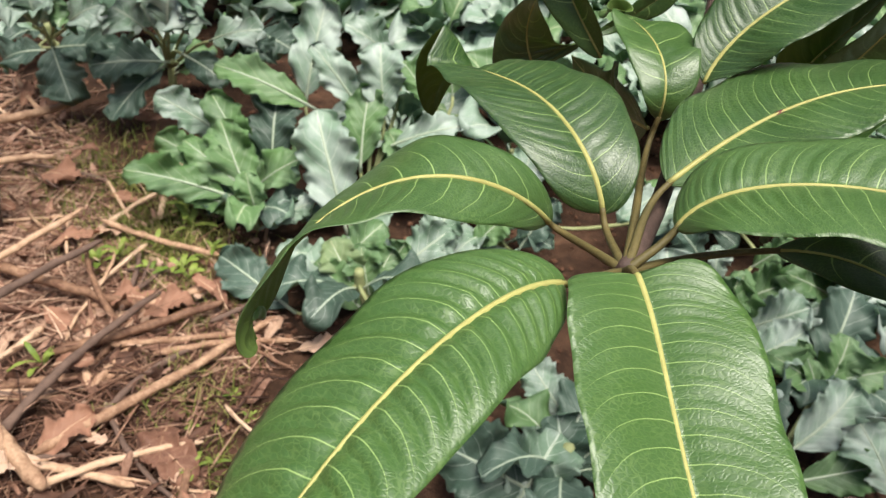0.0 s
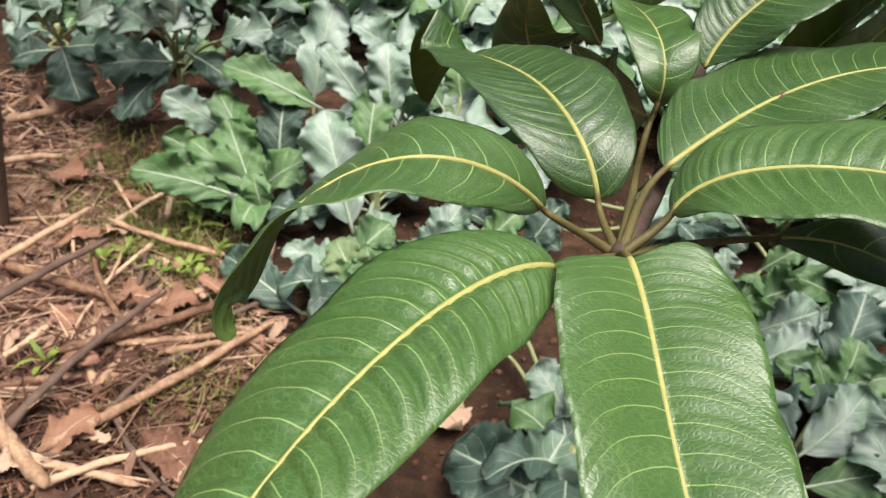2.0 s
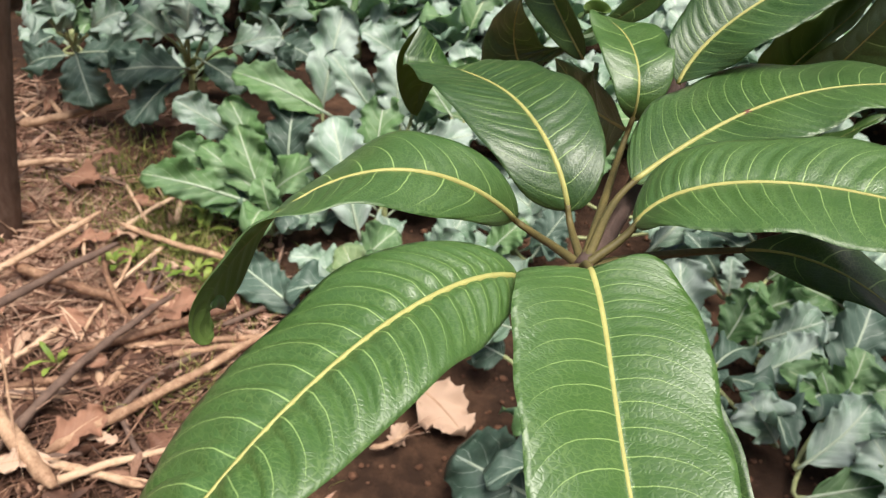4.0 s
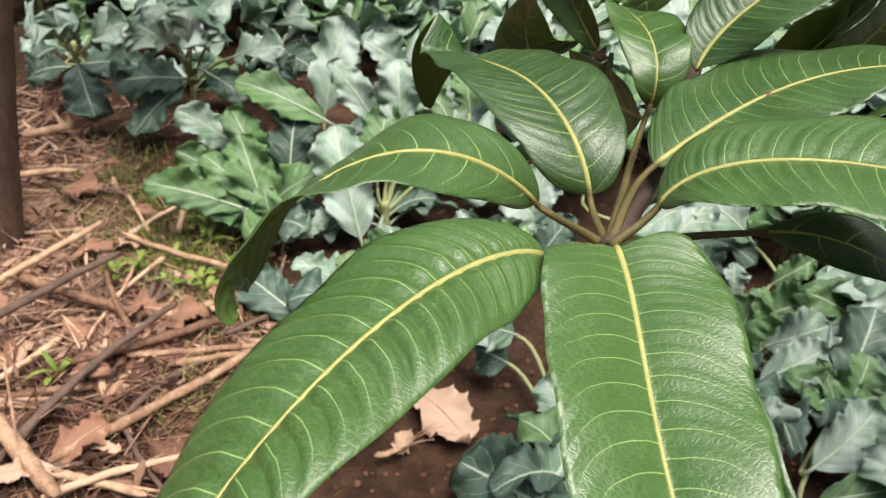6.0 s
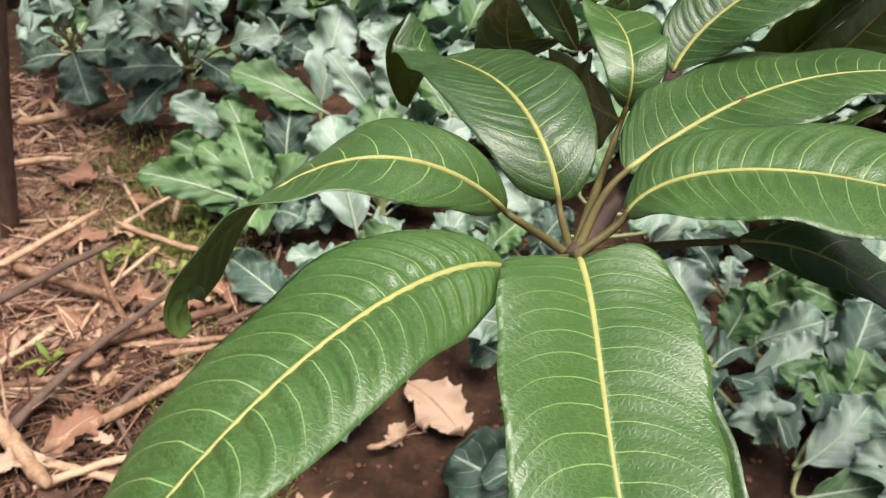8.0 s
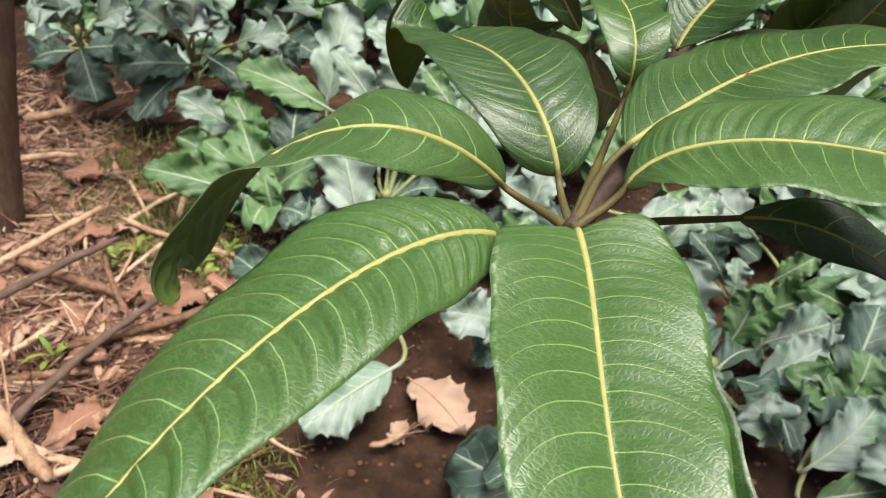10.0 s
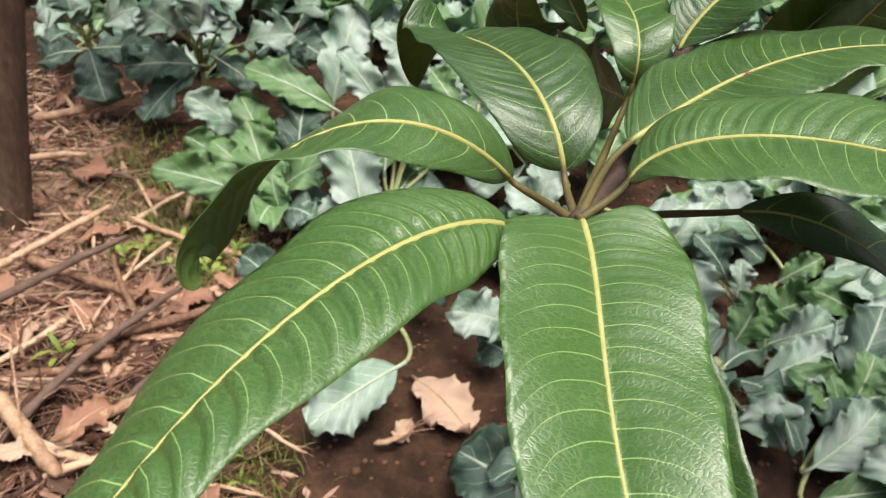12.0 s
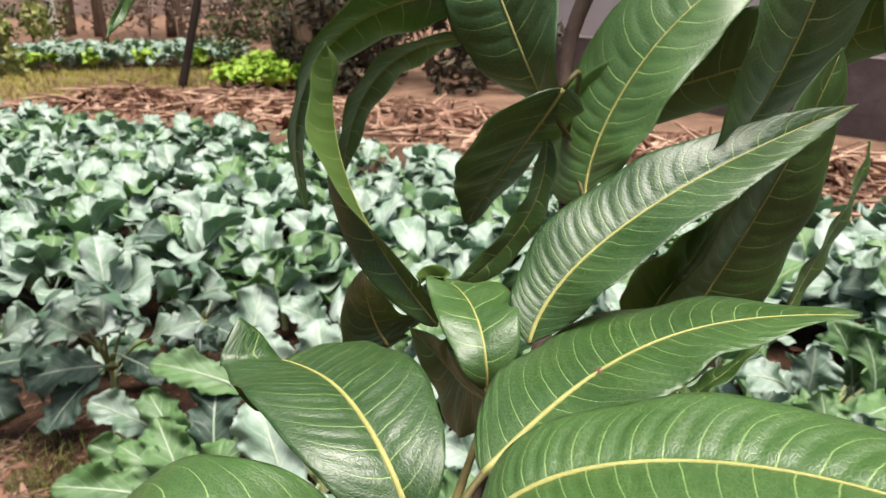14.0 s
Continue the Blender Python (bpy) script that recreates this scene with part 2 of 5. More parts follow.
def dry_ground(m):
    """Beyond the tilled, moist crop plot the soil is trodden and dry, a paler pinkish earth with an uneven border."""
    n, l = m.node_tree.nodes, m.node_tree.links
    b = n["Principled BSDF"]
    tilled = b.inputs["Base Color"].links[0].from_socket
    pos = n.new("ShaderNodeTexCoord").outputs["Object"]
    sep = n.new("ShaderNodeSeparateXYZ")
    l.new(pos, sep.inputs["Vector"])
    far = calc(n, l, "ADD", sep.outputs["Y"], calc(n, l, "MULTIPLY", sep.outputs["X"], 0.6))
    far = calc(n, l, "ADD", far, calc(n, l, "MULTIPLY", noise_tex(n, l, pos, 0.9, 6.0), 2.5))
    pale = ramp(n, l, noise_tex(n, l, pos, 2.2, 9.0, 0.7), [(0.3, (0.12, 0.066, 0.042)), (0.55, (0.24, 0.14, 0.094)), (0.75, (0.40, 0.26, 0.18))])
    col = mix(n, l, remap(n, l, far, 6.4, 7.8, 0.0, 1.0), tilled, pale)
    # the trodden strip beside the crop, under the straw
    trod = calc(n, l, "ADD", calc(n, l, "MULTIPLY", sep.outputs["Y"], 0.5), sep.outputs["X"])
    trod = calc(n, l, "ADD", trod, calc(n, l, "MULTIPLY", noise_tex(n, l, pos, 3.0, 6.0), 0.5))
    dust = ramp(n, l, noise_tex(n, l, pos, 9.0, 9.0, 0.75), [(0.3, (0.17, 0.095, 0.065)), (0.5, (0.36, 0.225, 0.16)), (0.72, (0.56, 0.39, 0.30))])
    near = calc(n, l, "MULTIPLY", remap(n, l, trod, 0.06, 0.22, 1.0, 0.0), remap(n, l, sep.outputs["Y"], 1.05, 1.3, 0.0, 1.0))
    near = calc(n, l, "MULTIPLY", near, remap(n, l, sep.outputs["Y"], 1.8, 2.1, 1.0, 0.0))
    l.new(mix(n, l, near, col, dust), b.inputs["Base Color"])


dry_ground(SOIL)
CLOD = rough_material("soil_clod", [(0.25, (0.065, 0.028, 0.016)), (0.55, (0.18, 0.088, 0.052)), (0.8, (0.34, 0.19, 0.12))], 14.0, 0.95, 90.0, 0.9, 0.006, (1, 1, 1), 0.3)
FAR_GRASS = rough_material("far_grass", [(0.25, (0.26, 0.27, 0.035)), (0.5, (0.46, 0.46, 0.09)), (0.8, (0.64, 0.50, 0.19))], 1.5, 0.6, 40.0, 0.2, 0.001, (1, 1, 1), 0.5)
GRASS = rough_material("grass", [(0.25, (0.10, 0.13, 0.025)), (0.5, (0.24, 0.27, 0.06)), (0.8, (0.46, 0.42, 0.16))], 6.0, 0.6, 40.0, 0.2, 0.001, (1, 1, 1), 0.5)
WALL = rough_material("grey_wall", [(0.25, (0.07, 0.055, 0.055)), (0.5, (0.13, 0.105, 0.105)), (0.8, (0.22, 0.18, 0.18))], 1.6, 0.9, 20.0, 0.6, 0.01)
DRY_BUSH = rough_material("dry_bush", [(0.25, (0.10, 0.068, 0.052)), (0.5, (0.24, 0.175, 0.135)), (0.8, (0.42, 0.33, 0.26))], 2.0, 0.8, 20.0, 0.2, 0.005, (1, 1, 1), 0.5)
UNDERGROWTH = rough_material("undergrowth", [(0.25, (0.016, 0.014, 0.010)), (0.5, (0.055, 0.048, 0.028)), (0.8, (0.14, 0.11, 0.07))], 2.0, 0.8, 20.0, 0.2, 0.005, (1, 1, 1), 0.5)
PALE = rough_material("pale_wall", [(0.25, (0.50, 0.45, 0.47)), (0.8, (0.68, 0.62, 0.64))], 1.2, 0.9, 20.0, 0.3, 0.005)
FOLIAGE = rough_material("far_foliage", [(0.25, (0.03, 0.045, 0.015)), (0.5, (0.08, 0.10, 0.032)), (0.8, (0.18, 0.19, 0.07))], 2.0, 0.7, 20.0, 0.2, 0.005, (1, 1, 1), 0.5)
THICKET = rough_material("far_thicket", [(0.3, (0.10, 0.074, 0.064)), (0.5, (0.30, 0.22, 0.19)), (0.75, (0.58, 0.47, 0.42))], 0.9, 0.95, 6.0, 0.6, 0.05, (1, 1, 0.35))
WHITE_POST = rough_material("white_paint", [(0.3, (0.50, 0.48, 0.46)), (0.7, (0.72, 0.70, 0.68))], 8.0, 0.8, 40.0, 0.3, 0.002)


# ---- mesh helpers ----
def mesh_object(name, verts, faces, mats, parent=None, smooth=True, slots=None, uvs=None):
    me = bpy.data.meshes.new(name)
    me.from_pydata(verts, [], faces)
    for m in mats:
        me.materials.append(m)
    if slots is not None:
        me.polygons.foreach_set("material_index", slots)
    if smooth:
        me.polygons.foreach_set("use_smooth", [True] * len(me.polygons))
    for key, data in (uvs or {}).items():
        me.uv_layers.new(name=key).data.foreach_set("uv", np.asarray(data, dtype=np.float32).ravel())
    me.update()
    ob = new(name, me)
    if parent is not None:
        ob.parent = parent
    return ob


def thing(name, label, category, group="", at=(0, 0, 0), kind=""):
    ob = new(name)
    ob.location = at
    ob.empty_display_size = 0.05
    return tagged(ob, label, category, group, kind)


def tube_data(points, radii, sides=8, seed=0, rough=0.0):
    """A round, tapering, closed tube along points."""
    pts = [Vector(p) for p in points]
    rng = random.Random(seed)
    verts, faces = [], []
    n = len(pts)
    ref = None
    for i, p in enumerate(pts):
        t = (pts[min(i + 1, n - 1)] - pts[max(i - 1, 0)]).normalized()
        if ref is None:
            ref = t.orthogonal().normalized()
        ref = (ref - t * ref.dot(t)).normalized()
        other = t.cross(ref)
        for k in range(sides):
            a = 2 * math.pi * k / sides
            r = radii[i] * (1 + rough * (rng.random() - 0.5))
            verts.append(p + ref * math.cos(a) * r + other * math.sin(a) * r)
    for i in range(n - 1):
        for k in range(sides):
            faces.append((i * sides + k, i * sides + (k + 1) % sides, (i + 1) * sides + (k + 1) % sides, (i + 1) * sides + k))
    faces.append(tuple(range(sides))[::-1])
    faces.append(tuple((n - 1) * sides + k for k in range(sides)))
    return verts, faces


def bezier(ctrl, u):
    ctrl = np.asarray(ctrl, float)
    n = len(ctrl) - 1
    return sum(math.comb(n, k) * (u ** k * (1 - u) ** (n - k))[:, None] * ctrl[k] for k in range(n + 1))


def tube(name, ctrl, r0, r1, mat, parent=None, steps=14, sides=8, rough=0.0, seed=0):
    u = np.linspace(0, 1, steps)
    v, f = tube_data(bezier(ctrl, u), [r0 + (r1 - r0) * x for x in u], sides, seed, rough)
    return mesh_object(name, v, f, [mat], parent)


def sheet_mesh(name, grid, phase, across, along, half, mats, parent, thick):
    """A leaf blade of two skins, upper and lower, from a grid of points (rows along, columns across)."""
    rows, cols = grid.shape[:2]
    du = np.gradient(grid, axis=0)
    dv = np.gradient(grid, axis=1)
    nrm = np.cross(du, dv)
    nrm /= np.linalg.norm(nrm, axis=2)[..., None] + 1e-12
    edge = np.minimum(1.0, (1 - np.abs(across))[..., None] * 6 + 0.12)
    top, low = grid + nrm * thick * 0.5 * edge, grid - nrm * thick * 0.5 * edge
    verts = np.concatenate([top.reshape(-1, 3), low.reshape(-1, 3)])
    faces, slots, vein, flat = [], [], [], []
    mid = cols // 2
    off = rows * cols

    def corner(i, j, right):
        vein.append((phase[i, j] + (0.5 if right else 0.0), across[i, j]))
        flat.append((along[i, j], across[i, j] * half))

    for i in range(rows - 1):
        for j in range(cols - 1):
            right = j >= mid
            q = [(i, j), (i + 1, j), (i + 1, j + 1), (i, j + 1)]
            for tri in ((q[0], q[1], q[2]), (q[0], q[2], q[3])):
                faces.append(tuple(a * cols + c for a, c in tri))
                slots.append(0)
                for a, c in tri:
                    corner(a, c, right)
                faces.append(tuple(off + a * cols + c for a, c in tri[::-1]))
                slots.append(1)
                for a, c in tri[::-1]:
                    corner(a, c, right)
    rim = [(i, 0) for i in range(rows)] + [(rows - 1, j) for j in range(1, cols)] + [(i, cols - 1) for i in range(rows - 2, -1, -1)] + [(0, j) for j in range(cols - 2, 0, -1)]
    for (a, c), (d, e) in zip(rim, rim[1:] + rim[:1]):
        faces.append((a * cols + c, off + a * cols + c, off + d * cols + e, d * cols + e))
        slots.append(0)
        for x, y in ((a, c), (a, c), (d, e), (d, e)):
            corner(x, y, y > mid)
    return mesh_object(name, verts.tolist(), faces, mats, parent, True, slots, {"vein": vein, "flat": flat})


# ---- ground ----
def ground_height(x, y):
    """The soil: low crop ridges, clods, a shallow furrow; flat far away."""
    near = math.exp(-((x / 6) ** 2 + ((y - 2) / 6) ** 2))
    h = 0.035 * near * noise.noise((x * 1.1, y * 1.1, 0.3))
    h += 0.018 * near * noise.noise((x * 5.0, y * 5.0, 1.7)) + 0.008 * near * noise.noise((x * 17.0, y * 17.0, 4.1))
    return h


def spread(a, b, c, n, reach):
    """Coordinates dense between a and b, then ever wider out to reach."""
    inner = np.linspace(a, b, n)
    step = (b - a) / (n - 1)
    out, d = [], step
    x = 0.0
    while x < reach:
        d *= c
        x += d
        out.append(x)
    out = np.array(out)
    return np.concatenate([(a - out)[::-1], inner, b + out])


gx, gy = spread(-2.2, 2.4, 1.16, 130, 900.0), spread(0.4, 4.4, 1.16, 116, 900.0)
verts = [(x, y, ground_height(x, y)) for y in gy for x in gx]
W_ = len(gx)
faces = [(j * W_ + i, j * W_ + i + 1, (j + 1) * W_ + i + 1, (j + 1) * W_ + i) for j in range(len(gy) - 1) for i in range(W_ - 1)]
ground = tagged(mesh_object("ground", verts, faces, [SOIL]), "reddish brown bare farm soil with crumbs and clods", "ground", "", "structure")


# ---- mango branch ----
U_ROWS, V_COLS = 150, 29
mango_tree = thing("mango_tree", "young mango tree branch with long glossy green leaves", "tree", at=(1.25, 0.05, 0.0))
TREE_AT = Matrix.Translation((-1.25, -0.05, 0.0))


def in_tree(ob):
    ob.matrix_parent_inverse = TREE_AT
    return ob


def mango_leaf(ctrl, half, peak, rolls, fold_l, fold_r, up, root, flip=False, twist=None, veins=None, curl=0.10, power=0.72, skew=0.0, puff=0.0010):
    """One leaf: the midrib is a Bezier curve; blade halves fold up from it, tilt by rolls about it, and swell between their veins."""
    u = np.linspace(0, 1, U_ROWS)
    c = np.asarray(ctrl, float)
    n = len(c) - 1
    mid = bezier(c, u)
    tan = bezier(n * np.diff(c, axis=0), u)
    tan /= np.linalg.norm(tan, axis=1)[:, None]
    side = np.cross(tan, np.asarray(up))
    side /= np.linalg.norm(side, axis=1)[:, None]
    nor = np.cross(side, tan)
    a = (rolls[0] + (rolls[1] - rolls[0]) * u + rolls[2] * 4 * u * (1 - u))[:, None]
    if twist:
        t = np.clip((u - twist[1]) / (twist[2] - twist[1]), 0, 1)[:, None]
        a = a + twist[0] * t * t * (3 - 2 * t)
    s2, n2 = side * np.cos(a) + nor * np.sin(a), -side * np.sin(a) + nor * np.cos(a)
    w = half * np.maximum(np.sin(np.pi * u ** peak), 0.0) ** power
    length = float(np.linalg.norm(np.diff(mid, axis=0), axis=1).sum())
    count = veins or max(7, round(length / 0.0138))
    v = np.linspace(-1, 1, V_COLS)
    av = np.abs(v)
    seed = random.random() * 40
    grid = np.zeros((U_ROWS, V_COLS, 3))
    phase = np.zeros((U_ROWS, V_COLS))
    for j, x in enumerate(v):
        f = fold_l if x < 0 else fold_r
        ww = w * av[j] * (1 + skew * np.sign(x))
        ripple = 1 + 0.012 * np.sin(u * 40 + seed + (2 if x < 0 else 0))
        bow = curl * half * (av[j] ** 2 - av[j]) * (w / half)
        lat = s2 * (np.sign(x) * ww * ripple * math.cos(f))[:, None] + n2 * (ww * math.sin(f) - bow)[:, None]
        phase[:, j] = count * (u * (1 + 0.06 * math.sin(seed)) - 0.95 * half / length * (0.14 * av[j] + 0.42 * av[j] ** 3))
        fr = np.mod(phase[:, j] + (0.5 if x > 0 else 0.0), 1.0)
        swell = puff * min(1.0, half / 0.030) * (1 - np.abs(2 * fr - 1) ** 2.6) * np.minimum(1, av[j] * 5) * (1 - av[j] ** 4) * np.minimum(1, w / half * 1.2)
        swell += 0.0012 * av[j] * np.sin(u * 23 + seed * 3 + np.sign(x))
        grid[:, j] = mid + lat + n2 * swell[:, None]
    across = np.tile(v, (U_ROWS, 1))
    along = np.tile((u * length)[:, None], (1, V_COLS)) + seed
    leaf = in_tree(sheet_mesh("leaf", grid[:, ::-1], phase[:, ::-1], across, along, half, [MANGO_UNDER, MANGO_TOP] if flip else [MANGO_TOP, MANGO_UNDER], mango_tree, 0.0005))
    # the midrib, a tapering rib half sunk in the blade
    k = np.linspace(0, 0.985, 40)
    mm = np.stack([np.interp(k, u, mid[:, q]) for q in range(3)], 1)
    nn = np.stack([np.interp(k, u, n2[:, q]) for q in range(3)], 1)
    vv, ff = tube_data(mm + nn * 0.0002, [(0.00098 * (1 - x) ** 1.2 + 0.00025) * min(1.0, half / 0.028) for x in k], 8)
    mesh_object("midrib", vv, ff, [MIDRIB], leaf)
    base, back, r = Vector(mid[0]), Vector(tan[0]), Vector(root or mid[0])
    d = (base - r).length
    if 0.004 < d < 0.11:
        petiole((r, r.lerp(base, 0.35) + Vector((0, 0, d * 0.05)), base - back * d * 0.3, base + back * 0.003))
    return leaf


def petiole(ctrl, r0=0.0018, r1=0.0012):
    return in_tree(tube("petiole", ctrl, r0, r1, PETIOLE, mango_tree, 16, 8, 0.08))


WHORL = (0.0476, 0.2244, 1.0923)
UPPER = (0.1336, 0.5166, 1.1576)
mango_leaf(((0.0244, 0.2025, 1.1023), (-0.0040, 0.1704, 1.1309), (-0.0573, 0.1085, 1.1027), (-0.0596, 0.0337, 1.0821)), 0.0280, 0.882, (-0.343, -0.886, -0.197), -0.056, -0.220, (0.162, -0.715, 0.679), WHORL, veins=23, power=0.66, skew=0.17, puff=0.0030)
mango_leaf(((0.0476, 0.2108, 1.1026), (0.0575, 0.1803, 1.0948), (0.0490, 0.1091, 1.0830), (0.0878, 0.0594, 1.0622)), 0.0305, 0.585, (0.326, 0.283, -0.010), 0.305, 0.434, (-0.197, -0.715, 0.671), WHORL, veins=22, power=0.36, skew=0.08, puff=0.0009)
mango_leaf(((0.0250, 0.2595, 1.0846), (-0.0128, 0.2093, 1.1508), (-0.0600, 0.2719, 1.0909), (-0.0756, 0.1722, 1.0978), (-0.0692, 0.1910, 1.0752)), 0.0293, 1.020, (-0.317, -1.741, -0.459), -0.096, -0.039, (0.146, -0.847, 0.511), WHORL, veins=15, power=0.58, skew=0.15)
mango_leaf(((0.0443, 0.2619, 1.0897), (0.0354, 0.2680, 1.1256), (0.0030, 0.3477, 1.1161), (0.0140, 0.3108, 1.0923), (-0.0239, 0.3676, 1.1264), (-0.0280, 0.3891, 1.0557)), 0.0306, 0.819, (0.100, -1.251, -0.501), 0.170, 0.090, (0.015, -0.913, 0.407), WHORL, twist=(-0.914, 0.707, 0.721), veins=19, power=0.59, skew=-0.02)
mango_leaf(((0.0633, 0.2344, 1.1051), (0.0763, 0.2448, 1.1377), (0.1881, 0.2338, 1.1346), (0.1893, 0.1145, 1.1435)), 0.0313, 0.755, (0.948, 0.906, 0.037), -0.015, 0.217, (-0.332, -0.841, 0.428), WHORL, veins=21, power=0.70, skew=0.11, puff=0.0012)
mango_leaf(((0.0667, 0.2683, 1.1022), (0.1057, 0.2951, 1.1278), (0.1327, 0.3008, 1.1420), (0.1853, 0.2825, 1.1459)), 0.0356, 0.872, (0.430, 1.154, 0.236), -0.079, 0.019, (-0.300, -0.847, 0.439), WHORL, veins=20, power=0.75, skew=-0.17, puff=0.0006)
mango_leaf(((0.0724, 0.3275, 1.0979), (0.0721, 0.3144, 1.1255), (0.0703, 0.3485, 1.1333), (0.0615, 0.4158, 1.1101), (0.0463, 0.3604, 1.1326)), 0.0165, 0.920, (0.071, -2.608, 1.118), 0.451, -0.132, (-0.037, -0.914, 0.405), WHORL, power=0.69, skew=0.04)
mango_leaf(((0.0550, 0.3980, 1.0937), (0.0228, 0.4085, 1.1348), (-0.0012, 0.4202, 1.1715), (0.0139, 0.4248, 1.2002), (0.0085, 0.4163, 1.2216)), 0.0183, 0.844, (-0.591, 1.503, 0.233), -0.387, 1.285, (-0.022, -0.946, 0.322), None, power=0.70, skew=0.02)
mango_leaf(((0.0890, 0.3326, 1.1147), (0.0978, 0.3501, 1.1411), (0.1456, 0.3535, 1.1740), (0.2210, 0.3679, 1.1982)), 0.0262, 0.792, (0.255, 0.082, 0.564), 0.310, 0.322, (-0.302, -0.913, 0.274), WHORL, veins=19, power=0.96, skew=0.12)
mango_leaf(((0.1380, 0.4759, 1.1329), (0.1398, 0.4977, 1.1529), (0.1654, 0.4864, 1.2308), (0.2363, 0.4901, 1.2595)), 0.0409, 0.763, (0.823, 0.221, 0.250), 0.037, 0.129, (-0.262, -0.956, 0.130), UPPER, power=0.58, skew=-0.09)
mango_leaf(((0.1120, 0.4321, 1.1855), (0.0905, 0.4311, 1.2190), (0.0852, 0.4603, 1.2566), (0.0672, 0.4780, 1.2837)), 0.0308, 0.855, (1.207, -0.042, -0.159), -0.045, 0.115, (-0.112, -0.993, 0.042), UPPER, power=0.70, skew=-0.01)
mango_leaf(((0.1508, 0.3978, 1.0512), (0.1795, 0.4019, 1.1089), (0.1961, 0.3747, 1.1545), (0.2159, 0.3771, 1.2190)), 0.0326, 0.818, (-0.566, -0.708, -0.434), 0.204, 0.263, (-0.390, -0.884, 0.257), UPPER, power=0.79, skew=-0.01)
mango_leaf(((0.1608, 0.4020, 1.1469), (0.1942, 0.3817, 1.1884), (0.2059, 0.3699, 1.2437), (0.2001, 0.3478, 1.3045)), 0.0367, 0.836, (-1.402, -0.262, -0.294), 0.054, 0.073, (-0.411, -0.907, 0.092), UPPER, power=0.71, skew=0.02)
mango_leaf(((0.1544, 0.3890, 1.1000), (0.1470, 0.3871, 1.1064), (0.1725, 0.3929, 1.1241), (0.1886, 0.3965, 1.1568)), 0.0233, 0.832, (-0.302, -1.134, -0.286), -0.002, -0.204, (-0.326, -0.894, 0.307), None, flip=True, power=0.71, skew=-0.01)
mango_leaf(((0.1136, 0.4184, 1.1997), (0.0998, 0.4340, 1.1714), (0.0881, 0.4669, 1.1506), (0.0717, 0.4634, 1.1232)), 0.0336, 0.823, (0.678, 0.825, 0.360), -0.133, -0.116, (-0.106, -0.970, 0.220), UPPER, power=0.74)
mango_leaf(((0.0802, 0.4673, 1.2407), (0.0063, 0.4900, 1.2420), (-0.0347, 0.4985, 1.1977), (-0.0182, 0.4960, 1.1236)), 0.0224, 0.849, (0.308, 1.170, 0.478), 0.145, 0.168, (0.076, -0.990, 0.119), None, power=0.68)
mango_leaf(((0.0749, 0.4774, 1.2188), (0.0280, 0.4895, 1.2164), (0.0084, 0.5032, 1.1860), (0.0017, 0.5116, 1.1348)), 0.0159, 0.861, (1.100, 0.852, 0.080), 0.108, 0.146, (0.051, -0.988, 0.145), None)
mango_leaf(((0.1076, 0.2550, 1.0866), (0.1458, 0.2255, 1.1169), (0.1830, 0.2142, 1.0601), (0.1721, 0.2000, 1.0726)), 0.0165, 0.911, (-0.076, 1.062, 0.813), 0.139, 0.208, (-0.428, -0.756, 0.495), WHORL, power=0.78, skew=0.03)
mango_leaf(((0.0275, 0.4529, 1.0596), (0.0294, 0.4420, 1.0626), (0.0144, 0.4743, 1.0669), (0.0203, 0.4186, 1.1151)), 0.0281, 0.608, (0.009, 0.734, 0.113), -0.141, -0.071, (0.062, -0.913, 0.402), None, power=0.82, skew=0.08)
mango_leaf(((0.0741, 0.3448, 1.0847), (0.0582, 0.3783, 1.0781), (0.0729, 0.3887, 1.0640), (0.0411, 0.4065, 1.0895)), 0.0247, 0.857, (0.822, 0.909, 0.051), 0.137, 0.175, (-0.030, -0.880, 0.475), WHORL, power=0.75)
mango_leaf(((0.2253, 0.4132, 1.0872), (0.2374, 0.4198, 1.1159), (0.2551, 0.4182, 1.1399), (0.2596, 0.4230, 1.1722)), 0.0105, 0.852, (-0.762, -1.063, -0.299), 0.236, 0.001, (-0.458, -0.844, 0.278), None, power=0.73)
mango_leaf(((0.1561, 0.3575, 1.0789), (0.1535, 0.3630, 1.0622), (0.1735, 0.3659, 1.0769), (0.1965, 0.3683, 1.0963)), 0.0108, 0.821, (0.318, 0.787, 0.566), 0.037, 0.141, (-0.341, -0.831, 0.440), WHORL, power=0.71)
mango_leaf(((0.1097, 0.5230, 1.1625), (0.1949, 0.5122, 1.1877), (0.2744, 0.4837, 1.2156), (0.3438, 0.4377, 1.2461)), 0.0341, 0.847, (-0.759, -0.867, -0.010), -0.180, -0.163, (-0.335, -0.933, 0.131), UPPER)
mango_leaf(((0.2838, 0.4394, 1.2908), (0.2870, 0.4397, 1.2516), (0.2873, 0.4367, 1.2124), (0.2841, 0.4310, 1.1733)), 0.0200, 0.850, (-0.000, 0.001, 0.000), 0.120, 0.120, (-0.492, -0.867, 0.076), UPPER)
mango_leaf(((0.0692, 0.2091, 1.0839), (0.0792, 0.1724, 1.0541), (0.0885, 0.1301, 1.0316), (0.1028, 0.0850, 1.0163)), 0.0262, 0.843, (-0.032, -0.127, -0.216), 0.154, 0.120, (-0.349, -0.649, 0.676), WHORL)
